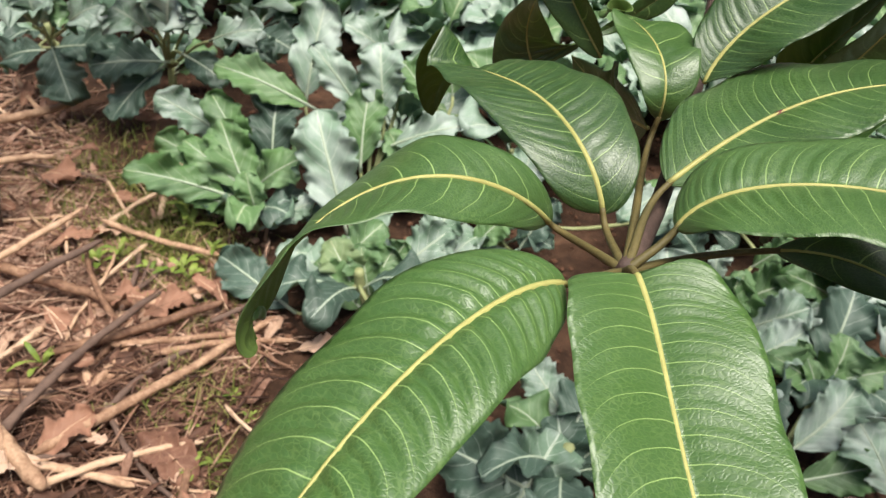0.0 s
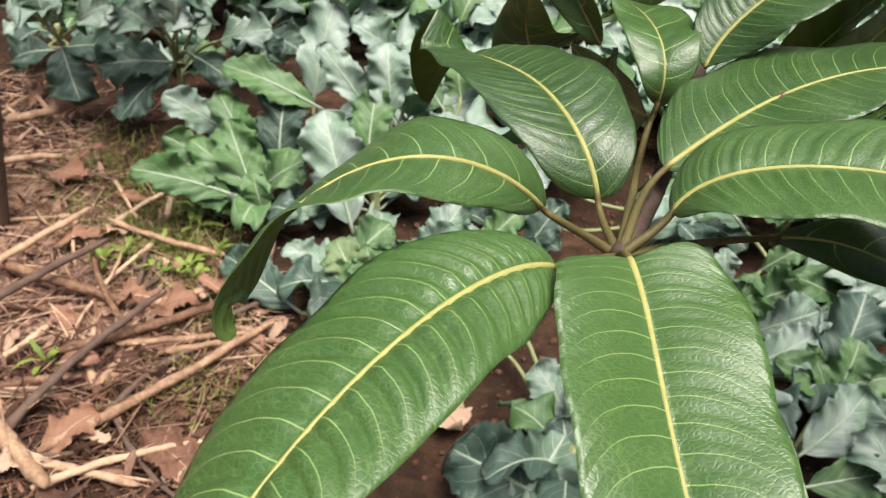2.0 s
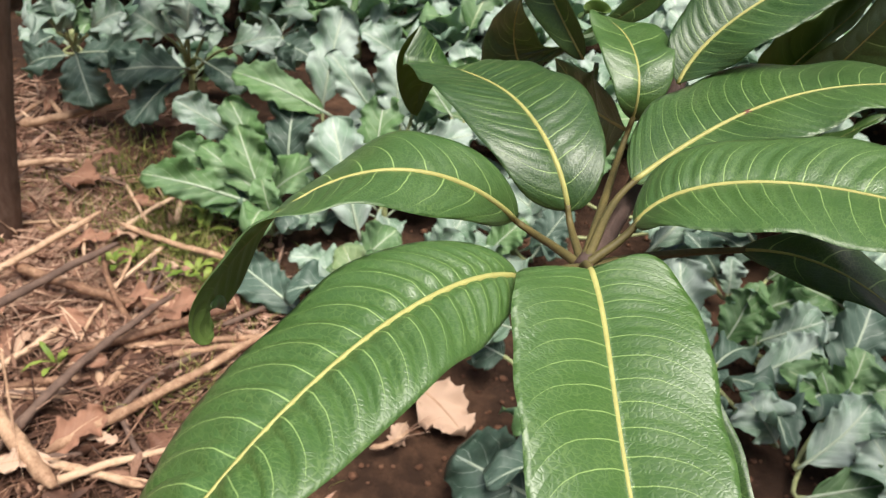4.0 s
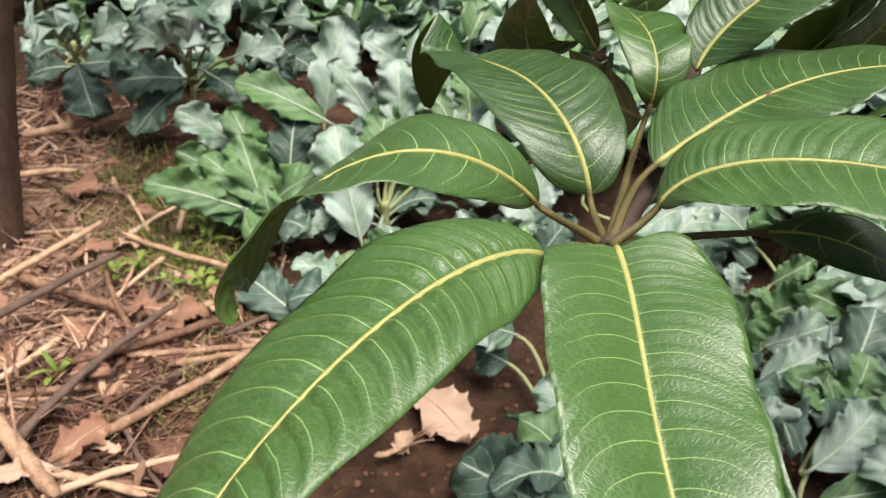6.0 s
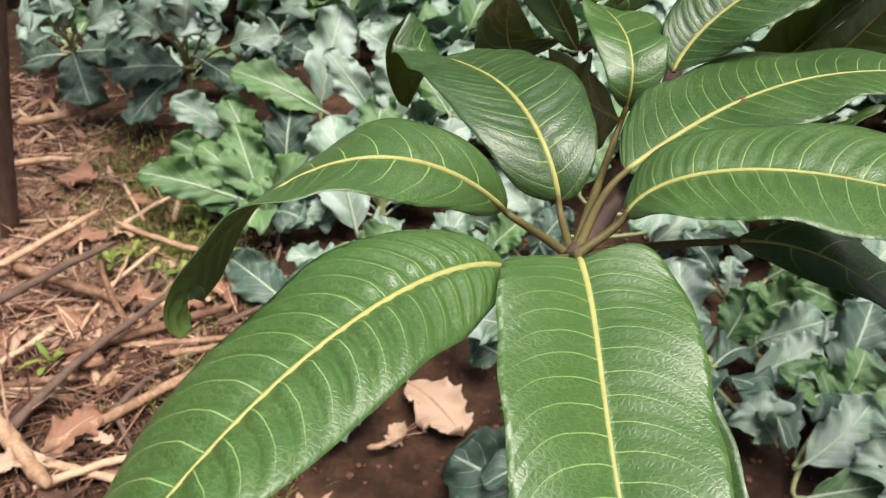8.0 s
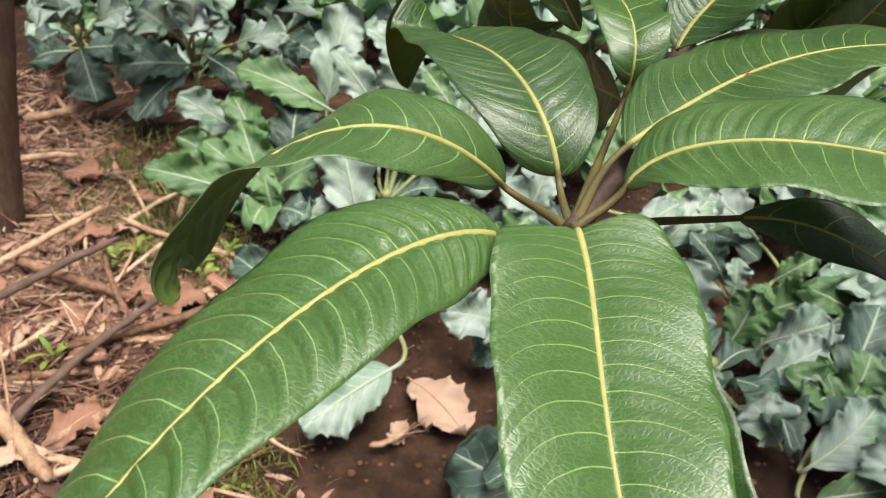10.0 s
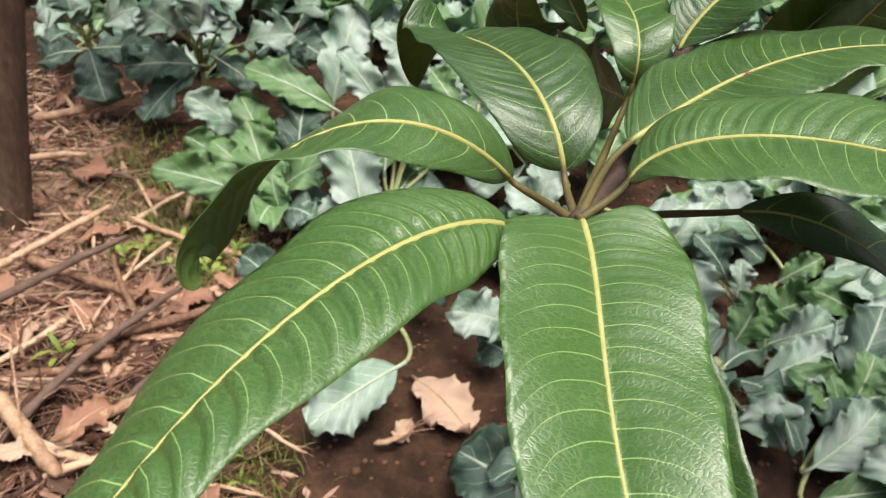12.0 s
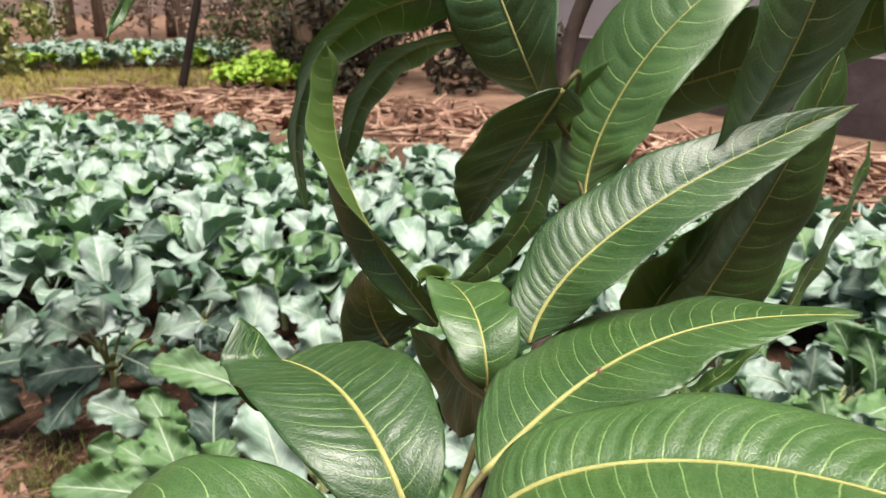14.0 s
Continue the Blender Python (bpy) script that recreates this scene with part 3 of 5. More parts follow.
mango_leaf(((0.1111, 0.4522, 1.1751), (0.1142, 0.4432, 1.1361), (0.0882, 0.4378, 1.1103), (0.0544, 0.4317, 1.0920)), 0.0102, 0.859, (0.715, 0.170, 0.279), 0.086, 0.173, (-0.157, -0.959, 0.234), UPPER)
mango_leaf(((-0.0764, 0.5004, 1.2851), (-0.0806, 0.4692, 1.2626), (-0.0844, 0.4471, 1.2424), (-0.0922, 0.4329, 1.2237)), 0.0062, 0.7, (0.9, 0.9, 0.0), 0.3, 0.3, (0.1, -0.97, 0.2), None)
in_tree(tube("stem", (WHORL, (0.09, 0.32, 1.08), (0.14, 0.53, 1.085), UPPER), 0.0036, 0.0042, TWIG, mango_tree, 24, 10, 0.12))
in_tree(tube("twig", (UPPER, (0.125, 0.54, 1.22), (0.15, 0.53, 1.26), (0.20, 0.51, 1.31)), 0.0040, 0.0055, TWIG, mango_tree, 18, 10, 0.12))
in_tree(tube("limb", ((0.20, 0.51, 1.31), (0.4, 0.45, 1.6), (0.8, 0.3, 1.75), (1.22, 0.08, 1.55)), 0.0055, 0.022, BARK, mango_tree, 24, 12, 0.12))
in_tree(tube("branch", ((0.8, 0.3, 1.70), (0.7, 0.6, 1.9), (0.5, 0.8, 1.95), (0.25, 0.95, 1.9)), 0.015, 0.006, BARK, mango_tree, 16, 10, 0.12))


def shade_crown(centre, size, count, seed):
    """Drooping leaf tufts added out of view above the branch, to cast shade."""
    rng = random.Random(seed)
    verts, faces = [], []
    for _ in range(count):
        tuft = Vector((rng.uniform(-1, 1) * size[0], rng.uniform(-1, 1) * size[1], rng.uniform(-1, 1) * size[2])) + Vector(centre)
        for k in range(9):
            a = k * 0.72 + rng.random()
            d = Vector((math.cos(a), math.sin(a), rng.uniform(-0.4, 0.4))).normalized()
            s = d.cross(Vector((0, 0, 1))).normalized()
            length, w = rng.uniform(0.14, 0.22), rng.uniform(0.02, 0.032)
            i = len(verts)
            for t, ww in ((0.1, 0.0), (0.3, 0.85), (0.6, 1.0), (0.85, 0.5), (1.0, 0.0)):
                p = tuft + d * length * t + Vector((0, 0, -0.5 * length * t * t))
                verts += [p - s * w * ww + Vector((0, 0, 0.2 * w * ww)), p, p + s * w * ww + Vector((0, 0, 0.2 * w * ww))]
            for q in range(4):
                b = i + q * 3
                faces += [(b, b + 1, b + 4, b + 3), (b + 1, b + 2, b + 5, b + 4)]
    return in_tree(tagged(mesh_object("crown", verts, faces, [FOLIAGE], mango_tree), kind="stuff"))


shade_crown((0.95, 0.62, 1.82), (0.4, 0.3, 0.16), 24, 77)


def leaf_scar(at, along, size):
    """A small healed brown bite on a leaf's rib."""
    y = Vector(along).normalized()
    x = y.cross(Vector((0, -0.6, 0.8))).normalized()
    z = x.cross(y)
    verts, faces = [], []
    for i in range(5):
        for k in range(10):
            a, r = k * math.pi / 5, math.sin(math.pi * (0.12 + 0.76 * i / 4))
            verts.append(Vector(at) + (y * math.cos(math.pi * (0.12 + 0.76 * i / 4)) + x * r * 0.4 * math.cos(a) + z * r * 0.22 * math.sin(a)) * size * (1 + 0.2 * math.sin(3 * k + i)))
    for i in range(4):
        for k in range(10):
            faces.append((i * 10 + k, i * 10 + (k + 1) % 10, (i + 1) * 10 + (k + 1) % 10, (i + 1) * 10 + k))
    faces += [tuple(range(10))[::-1], tuple(range(40, 50))]
    return in_tree(mesh_object("scar", verts, faces, [SCAR], mango_tree))


leaf_scar((0.1056, 0.2886, 1.1258), (0.0053, 0.0017, 0.0027), 0.0024)
in_tree(tube("trunk", ((1.25, 0.05, -0.05), (1.28, 0.02, 0.5), (1.18, 0.1, 1.1), (1.22, 0.08, 1.9)), 0.05, 0.03, BARK, mango_tree, 24, 14, 0.15))


# ---- leafy brassica crop ----
def crop_blade(name, length, half, arch, droop, wave, seed, mats, parent, rows=22, cols=11, stem=0.22, rib_mat=CROP_RIB, lobes=1.0):
    """One crop leaf along +y from its base: a bare ribbed stalk, then a broad wavy blade with a lobed margin. Returns (blade, rib points)."""
    rng = random.Random(seed)
    u = 1 - (1 - np.linspace(0, 1, rows)) ** 1.5
    b = np.clip((u - stem) / (1 - stem), 0, 1)
    prof = np.maximum(np.sin(np.pi * b ** 0.9), 0) ** 0.45
    prof = prof * (1 - 0.35 * (1 - b)) + 0.04 * (1 - b)
    f1, f2, p1, p2 = rng.uniform(16, 22), rng.uniform(33, 44), rng.uniform(0, 6), rng.uniform(0, 6)
    v = np.linspace(-1, 1, cols)
    spine_z = arch * length * np.sin(np.pi * u * 0.9) - droop * length * u ** 2.4
    bend = rng.uniform(-0.07, 0.07) * length
    spine = np.stack([bend * u ** 2, u * length, spine_z], 1)
    spine[:, 2] -= (spine_z[-1]) * u
    grid = np.zeros((rows, cols, 3))
    phase = np.zeros((rows, cols))
    for j, x in enumerate(v):
        s = 1 if x > 0 else -1
        edge = 1 + lobes * (0.10 * np.sin(f1 * u + p1 * s) + 0.06 * np.sin(f2 * u + p2 * s)) + (0.05 * np.sin(71 * u + p1) + 0.03 * np.sin(113 * u + p2 * s) if rows > 25 else 0.0)
        w = half * prof * (1 + (edge - 1) * abs(x) * np.minimum(1, b * 3))
        z = wave * half * abs(x) ** 1.6 * np.sin(11 * u + p2 * s + x) * np.minimum(1, b * 2) + 0.22 * half * abs(x) ** 1.4 * prof
        z += 0.5 * half * wave * np.sin(25 * u + 5 * x + p1) * abs(x) ** 2 * np.minimum(1, b * 2)
        if rows > 25:
            z += 0.13 * half * np.sin(46 * u + 3 * s + p2) * abs(x) ** 3 * np.minimum(1, b * 2)
        grid[:, j] = spine + np.stack([x * w, 0.16 * abs(x) * w, z], 1)
        phase[:, j] = 7 * (u - 0.22 * abs(x) - 0.1 * abs(x) ** 3)
    across = np.tile(v, (rows, 1))
    along = np.tile((u * length)[:, None], (1, cols)) + rng.uniform(0, 30)
    blade = sheet_mesh(name, grid[:, ::-1], phase[:, ::-1], across, along, half, mats, parent, 0.0009)
    if rib_mat is None:
        return blade
    k = np.linspace(0, 0.9, 10)
    rib = np.stack([np.interp(k, u, spine[:, q]) for q in range(3)], 1)
    vv, ff = tube_data(rib + np.array([0, 0, 0.002 * length]), [min(0.0052, 0.02 * length) * (1 - 0.8 * x) for x in k], 6)
    mesh_object("rib", vv, ff, [rib_mat], blade)
    return blade


# tone 2 is the shade-coloured green, mainly for low and inner leaves
TONES = ((CROP_TOP, CROP_UNDER), (CROP_GREEN, CROP_UNDER), (CROP_SHADED, CROP_UNDER), (CROP_GREEN, CROP_GREEN), (CROP_OLD, CROP_OLD))
leaf_seed = [100]


def crop_plant(at):
    x, y = at
    ob = thing("cauliflower_plant", "leafy cauliflower plant with waxy blue-green leaves in soil", "plant", "crop plants in the field", (x, y, ground_height(x, y)))
    tube("stalk", ((0, 0, -0.03), (0.01, 0, 0.03), (0, 0.01, 0.07), (0, 0, 0.11)), 0.014, 0.011, CROP_STEM, ob, 10, 9, 0.2, leaf_seed[0])
    return ob


def crop_leaf_at(plant, base, tip, half, tone):
    """A leaf from base to tip of the plant, its face turned up and towards the open path."""
    leaf_seed[0] += 1
    a, b = Vector(base), Vector(tip)
    along = (b - a)
    length = along.length * 1.14
    half *= 1.25
    start = a - along * 0.10
    y = along.normalized()
    up = Vector((0.0, -0.62, 0.78))
    x = y.cross(up).normalized()
    z = x.cross(y)
    m = Matrix((x, y, z)).transposed().to_4x4()
    m.translation = start
    rng = random.Random(leaf_seed[0])
    blade = crop_blade("leaf", length, half, rng.uniform(0.06, 0.14), rng.uniform(0.0, 0.12), rng.uniform(0.30, 0.55), leaf_seed[0], TONES[tone], plant, 46, 15, 0.12, CROP_RIB, 0.9)
    blade.matrix_basis = Matrix.Translation(-plant.location) @ m
    root = Vector((0, 0, 0.07))
    s = start - plant.location
    d = (s - root).length
    if d > 0.03:
        tube("leaf_stalk", (root, root + (s - root) * 0.4 + Vector((0, 0, -0.01)), s - y * d * 0.2, s + y * 0.01), 0.0055, 0.0045, CROP_STEM, plant, 10, 7, 0.1)


plant = crop_plant((-0.517, 1.650))
crop_leaf_at(plant, (-0.582, 1.646, 0.1), (-0.797, 1.593, 0.18), 0.045, 1)
crop_leaf_at(plant, (-0.626, 1.839, 0.15), (-0.787, 1.803, 0.27), 0.045, 0)
crop_leaf_at(plant, (-0.523, 1.662, 0.08), (-0.601, 1.753, 0.25), 0.052, 1)
crop_leaf_at(plant, (-0.483, 1.748, 0.14), (-0.485, 1.858, 0.28), 0.06, 2)
crop_leaf_at(plant, (-0.503, 1.651, 0.05), (-0.525, 1.662, 0.16), 0.035, 1)
crop_leaf_at(plant, (-0.410, 1.858, 0.26), (-0.643, 1.849, 0.34), 0.045, 1)
crop_leaf_at(plant, (-0.615, 1.734, 0.1), (-0.766, 1.727, 0.2), 0.04, 1)
crop_leaf_at(plant, (-0.475, 1.610, 0.04), (-0.346, 1.631, 0.12), 0.03, 0)
crop_leaf_at(plant, (-0.542, 1.663, 0.12), (-0.696, 1.719, 0.2), 0.04, 1)
crop_leaf_at(plant, (-0.526, 1.716, 0.14), (-0.649, 1.824, 0.28), 0.045, 3)
crop_leaf_at(plant, (-0.510, 1.701, 0.1), (-0.390, 1.702, 0.2), 0.045, 1)
crop_leaf_at(plant, (-0.561, 1.660, 0.05), (-0.665, 1.599, 0.12), 0.035, 3)
plant = crop_plant((-0.233, 1.743))
crop_leaf_at(plant, (-0.272, 1.617, 0.07), (-0.368, 1.750, 0.3), 0.068, 0)
crop_leaf_at(plant, (-0.430, 1.932, 0.25), (-0.408, 2.066, 0.46), 0.06, 0)
crop_leaf_at(plant, (-0.216, 2.038, 0.33), (-0.337, 1.978, 0.44), 0.05, 0)
crop_leaf_at(plant, (-0.214, 1.866, 0.26), (-0.240, 1.927, 0.42), 0.055, 0)
crop_leaf_at(plant, (-0.271, 1.872, 0.25), (-0.398, 1.883, 0.42), 0.04, 0)
crop_leaf_at(plant, (-0.256, 1.764, 0.16), (-0.262, 1.878, 0.32), 0.05, 1)
crop_leaf_at(plant, (-0.040, 1.942, 0.3), (-0.070, 1.985, 0.4), 0.045, 1)
crop_leaf_at(plant, (-0.175, 1.813, 0.2), (0.002, 1.817, 0.28), 0.04, 0)
crop_leaf_at(plant, (-0.083, 1.898, 0.28), (-0.183, 1.972, 0.36), 0.035, 1)
crop_leaf_at(plant, (-0.142, 1.831, 0.12), (-0.192, 1.827, 0.22), 0.04, 1)
plant = crop_plant((-0.198, 1.361))
crop_leaf_at(plant, (-0.131, 1.441, 0.06), (-0.016, 1.515, 0.17), 0.05, 0)
crop_leaf_at(plant, (-0.193, 1.366, 0.04), (-0.269, 1.425, 0.16), 0.045, 4)
crop_leaf_at(plant, (-0.175, 1.378, 0.05), (-0.135, 1.438, 0.15), 0.04, 1)
crop_leaf_at(plant, (-0.349, 1.332, 0.03), (-0.523, 1.425, 0.08), 0.05, 2)
crop_leaf_at(plant, (-0.110, 1.102, 0.12), (-0.257, 0.978, 0.08), 0.055, 0)
crop_leaf_at(plant, (-0.300, 1.466, 0.08), (-0.395, 1.429, 0.12), 0.028, 0)
crop_leaf_at(plant, (-0.190, 1.347, 0.04), (-0.300, 1.383, 0.12), 0.04, 3)
crop_leaf_at(plant, (-0.175, 1.376, 0.06), (-0.203, 1.412, 0.16), 0.04, 1)
crop_leaf_at(plant, (-0.149, 1.422, 0.06), (-0.105, 1.452, 0.16), 0.04, 3)
crop_leaf_at(plant, (-0.258, 1.441, 0.08), (-0.164, 1.507, 0.16), 0.045, 1)
bud_plant = plant
plant = crop_plant((0.245, 0.939))
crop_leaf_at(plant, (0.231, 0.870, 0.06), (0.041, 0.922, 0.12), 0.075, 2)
crop_leaf_at(plant, (0.150, 0.842, 0.06), (0.221, 0.963, 0.14), 0.055, 0)
crop_leaf_at(plant, (0.256, 1.045, 0.08), (0.178, 1.132, 0.13), 0.04, 0)
crop_leaf_at(plant, (0.115, 1.250, 0.14), (-0.014, 1.201, 0.2), 0.05, 0)
crop_leaf_at(plant, (0.112, 1.226, 0.08), (0.041, 1.221, 0.12), 0.045, 2)
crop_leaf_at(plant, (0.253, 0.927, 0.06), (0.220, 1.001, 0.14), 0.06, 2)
plant = crop_plant((0.838, 1.270))
crop_leaf_at(plant, (0.833, 1.278, 0.06), (0.898, 1.437, 0.18), 0.065, 2)
crop_leaf_at(plant, (0.700, 1.050, 0.07), (0.827, 1.136, 0.15), 0.05, 0)
crop_leaf_at(plant, (0.820, 1.240, 0.07), (0.939, 1.244, 0.13), 0.036, 1)
crop_leaf_at(plant, (0.800, 1.208, 0.05), (0.738, 1.254, 0.17), 0.02, 3)
crop_leaf_at(plant, (0.634, 1.242, 0.1), (0.761, 1.287, 0.16), 0.045, 0)
crop_leaf_at(plant, (0.672, 1.375, 0.08), (0.825, 1.404, 0.15), 0.04, 0)
crop_leaf_at(plant, (0.668, 1.358, 0.06), (0.646, 1.416, 0.2), 0.03, 1)
crop_leaf_at(plant, (1.084, 1.578, 0.1), (0.815, 1.513, 0.18), 0.05, 0)
crop_leaf_at(plant, (0.868, 0.972, 0.06), (0.794, 1.059, 0.16), 0.05, 0)
crop_leaf_at(plant, (0.744, 1.591, 0.1), (0.820, 1.602, 0.18), 0.03, 1)
crop_leaf_at(plant, (0.700, 0.988, 0.05), (0.852, 1.017, 0.1), 0.04, 1)
crop_leaf_at(plant, (0.716, 1.740, 0.12), (0.518, 1.761, 0.24), 0.055, 0)
crop_leaf_at(plant, (0.643, 1.226, 0.06), (0.637, 1.038, 0.12), 0.04, 2)
crop_leaf_at(plant, (0.617, 1.416, 0.06), (0.643, 1.416, 0.2), 0.04, 1)
crop_leaf_at(plant, (0.809, 1.237, 0.05), (0.686, 1.214, 0.14), 0.04, 1)
crop_leaf_at(plant, (0.816, 1.222, 0.05), (0.856, 1.288, 0.16), 0.045, 3)
crop_leaf_at(plant, (0.673, 1.464, 0.08), (0.791, 1.477, 0.16), 0.05, 1)
plant = crop_plant((0.595, 1.822))
crop_leaf_at(plant, (0.509, 1.716, 0.2), (0.375, 1.555, 0.22), 0.035, 0)
crop_leaf_at(plant, (0.463, 1.635, 0.12), (0.597, 1.743, 0.22), 0.05, 0)
crop_leaf_at(plant, (0.624, 1.600, 0.08), (0.531, 1.625, 0.18), 0.04, 2)
crop_leaf_at(plant, (0.202, 1.669, 0.12), (0.073, 1.666, 0.22), 0.05, 0)
crop_leaf_at(plant, (0.286, 1.817, 0.16), (0.333, 1.907, 0.28), 0.045, 1)
crop_leaf_at(plant, (0.651, 1.562, 0.06), (0.641, 1.594, 0.14), 0.03, 0)
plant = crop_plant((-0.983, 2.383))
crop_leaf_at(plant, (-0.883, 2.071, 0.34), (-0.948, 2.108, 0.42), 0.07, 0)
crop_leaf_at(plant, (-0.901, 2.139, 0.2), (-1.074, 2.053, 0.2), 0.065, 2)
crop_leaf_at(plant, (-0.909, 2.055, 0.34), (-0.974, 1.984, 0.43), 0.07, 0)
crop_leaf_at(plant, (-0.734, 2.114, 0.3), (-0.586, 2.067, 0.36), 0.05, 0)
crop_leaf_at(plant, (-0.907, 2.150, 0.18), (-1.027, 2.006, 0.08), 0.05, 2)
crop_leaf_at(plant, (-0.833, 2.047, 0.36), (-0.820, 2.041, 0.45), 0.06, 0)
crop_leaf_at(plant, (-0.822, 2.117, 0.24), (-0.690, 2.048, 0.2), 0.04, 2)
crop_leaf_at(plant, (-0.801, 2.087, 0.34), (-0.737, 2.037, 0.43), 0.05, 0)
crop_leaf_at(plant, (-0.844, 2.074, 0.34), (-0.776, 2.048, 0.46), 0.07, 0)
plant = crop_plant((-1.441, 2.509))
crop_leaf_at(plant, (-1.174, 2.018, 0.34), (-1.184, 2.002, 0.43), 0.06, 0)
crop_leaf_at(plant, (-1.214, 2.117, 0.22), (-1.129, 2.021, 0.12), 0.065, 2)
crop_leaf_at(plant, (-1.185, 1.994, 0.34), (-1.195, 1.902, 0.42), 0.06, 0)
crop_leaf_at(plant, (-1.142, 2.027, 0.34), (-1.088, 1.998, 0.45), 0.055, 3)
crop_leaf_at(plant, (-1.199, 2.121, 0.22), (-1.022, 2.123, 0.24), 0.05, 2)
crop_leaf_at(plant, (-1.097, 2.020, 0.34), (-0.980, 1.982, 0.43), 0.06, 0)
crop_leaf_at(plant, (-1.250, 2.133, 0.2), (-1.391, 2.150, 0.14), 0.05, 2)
plant = crop_plant((0.532, 1.241))
crop_leaf_at(plant, (0.471, 1.282, 0.08), (0.459, 1.416, 0.24), 0.06, 0)
crop_leaf_at(plant, (0.435, 1.266, 0.06), (0.533, 1.171, 0.14), 0.03, 0)
crop_leaf_at(plant, (0.460, 1.099, 0.05), (0.387, 1.169, 0.12), 0.05, 2)
crop_leaf_at(plant, (0.569, 1.092, 0.05), (0.454, 1.136, 0.12), 0.05, 2)
crop_leaf_at(plant, (0.659, 1.104, 0.06), (0.575, 1.138, 0.15), 0.05, 0)
crop_leaf_at(plant, (0.597, 1.354, 0.08), (0.638, 1.397, 0.2), 0.045, 1)
crop_leaf_at(plant, (0.675, 1.357, 0.1), (0.781, 1.347, 0.18), 0.05, 0)
crop_leaf_at(plant, (0.366, 1.340, 0.06), (0.397, 1.214, 0.1), 0.04, 0)
plant = crop_plant((0.119, 1.642))
crop_leaf_at(plant, (-0.073, 1.474, 0.1), (0.006, 1.570, 0.2), 0.045, 0)
crop_leaf_at(plant, (0.138, 1.656, 0.15), (0.184, 1.712, 0.3), 0.045, 0)
crop_leaf_at(plant, (0.058, 1.578, 0.08), (0.137, 1.616, 0.16), 0.04, 1)
crop_leaf_at(plant, (0.170, 1.588, 0.08), (0.231, 1.640, 0.2), 0.04, 2)
plant = crop_plant((1.172, 1.999))
crop_leaf_at(plant, (1.022, 1.865, 0.2), (1.029, 1.864, 0.36), 0.055, 0)
crop_leaf_at(plant, (1.204, 1.871, 0.2), (1.188, 1.917, 0.36), 0.05, 1)
crop_leaf_at(plant, (1.386, 2.384, 0.2), (1.465, 2.422, 0.42), 0.05, 0)
crop_leaf_at(plant, (1.487, 2.264, 0.25), (1.461, 2.390, 0.45), 0.06, 3)
crop_leaf_at(plant, (0.994, 1.912, 0.2), (0.813, 1.828, 0.3), 0.045, 0)
crop_leaf_at(plant, (1.283, 1.894, 0.15), (1.060, 1.710, 0.2), 0.05, 1)
crop_leaf_at(plant, (1.094, 1.789, 0.15), (0.904, 1.529, 0.2), 0.06, 0)
crop_leaf_at(plant, (1.124, 1.735, 0.15), (1.055, 1.501, 0.2), 0.06, 3)
crop_leaf_at(plant, (1.286, 1.994, 0.2), (1.280, 1.932, 0.4), 0.07, 0)
crop_leaf_at(plant, (1.175, 1.934, 0.2), (1.100, 1.906, 0.4), 0.06, 1)
crop_leaf_at(plant, (1.488, 2.328, 0.3), (1.331, 2.270, 0.42), 0.06, 0)
crop_leaf_at(plant, (1.035, 1.798, 0.18), (0.866, 1.687, 0.22), 0.05, 3)
plant = crop_plant((1.038, 1.582))
crop_leaf_at(plant, (1.021, 1.636, 0.1), (0.899, 1.644, 0.24), 0.06, 0)
crop_leaf_at(plant, (1.036, 1.638, 0.1), (1.058, 1.679, 0.26), 0.065, 0)
crop_leaf_at(plant, (1.046, 1.627, 0.1), (1.107, 1.620, 0.22), 0.06, 0)
crop_leaf_at(plant, (0.997, 1.611, 0.1), (0.833, 1.576, 0.2), 0.055, 0)
crop_leaf_at(plant, (0.927, 1.520, 0.08), (0.769, 1.444, 0.18), 0.05, 1)
crop_leaf_at(plant, (1.013, 1.545, 0.1), (1.053, 1.468, 0.18), 0.055, 0)
crop_leaf_at(plant, (0.997, 1.525, 0.08), (0.956, 1.316, 0.14), 0.05, 0)
crop_leaf_at(plant, (0.998, 1.697, 0.16), (0.986, 1.740, 0.3), 0.05, 1)
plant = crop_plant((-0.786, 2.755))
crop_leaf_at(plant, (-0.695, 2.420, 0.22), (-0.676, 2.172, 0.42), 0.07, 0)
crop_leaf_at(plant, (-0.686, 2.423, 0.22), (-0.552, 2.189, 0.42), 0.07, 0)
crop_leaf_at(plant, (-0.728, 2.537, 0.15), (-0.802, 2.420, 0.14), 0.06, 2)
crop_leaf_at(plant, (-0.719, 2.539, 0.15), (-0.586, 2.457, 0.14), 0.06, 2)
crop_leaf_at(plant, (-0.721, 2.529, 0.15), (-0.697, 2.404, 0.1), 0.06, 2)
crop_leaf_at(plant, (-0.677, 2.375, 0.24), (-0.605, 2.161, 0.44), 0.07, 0)


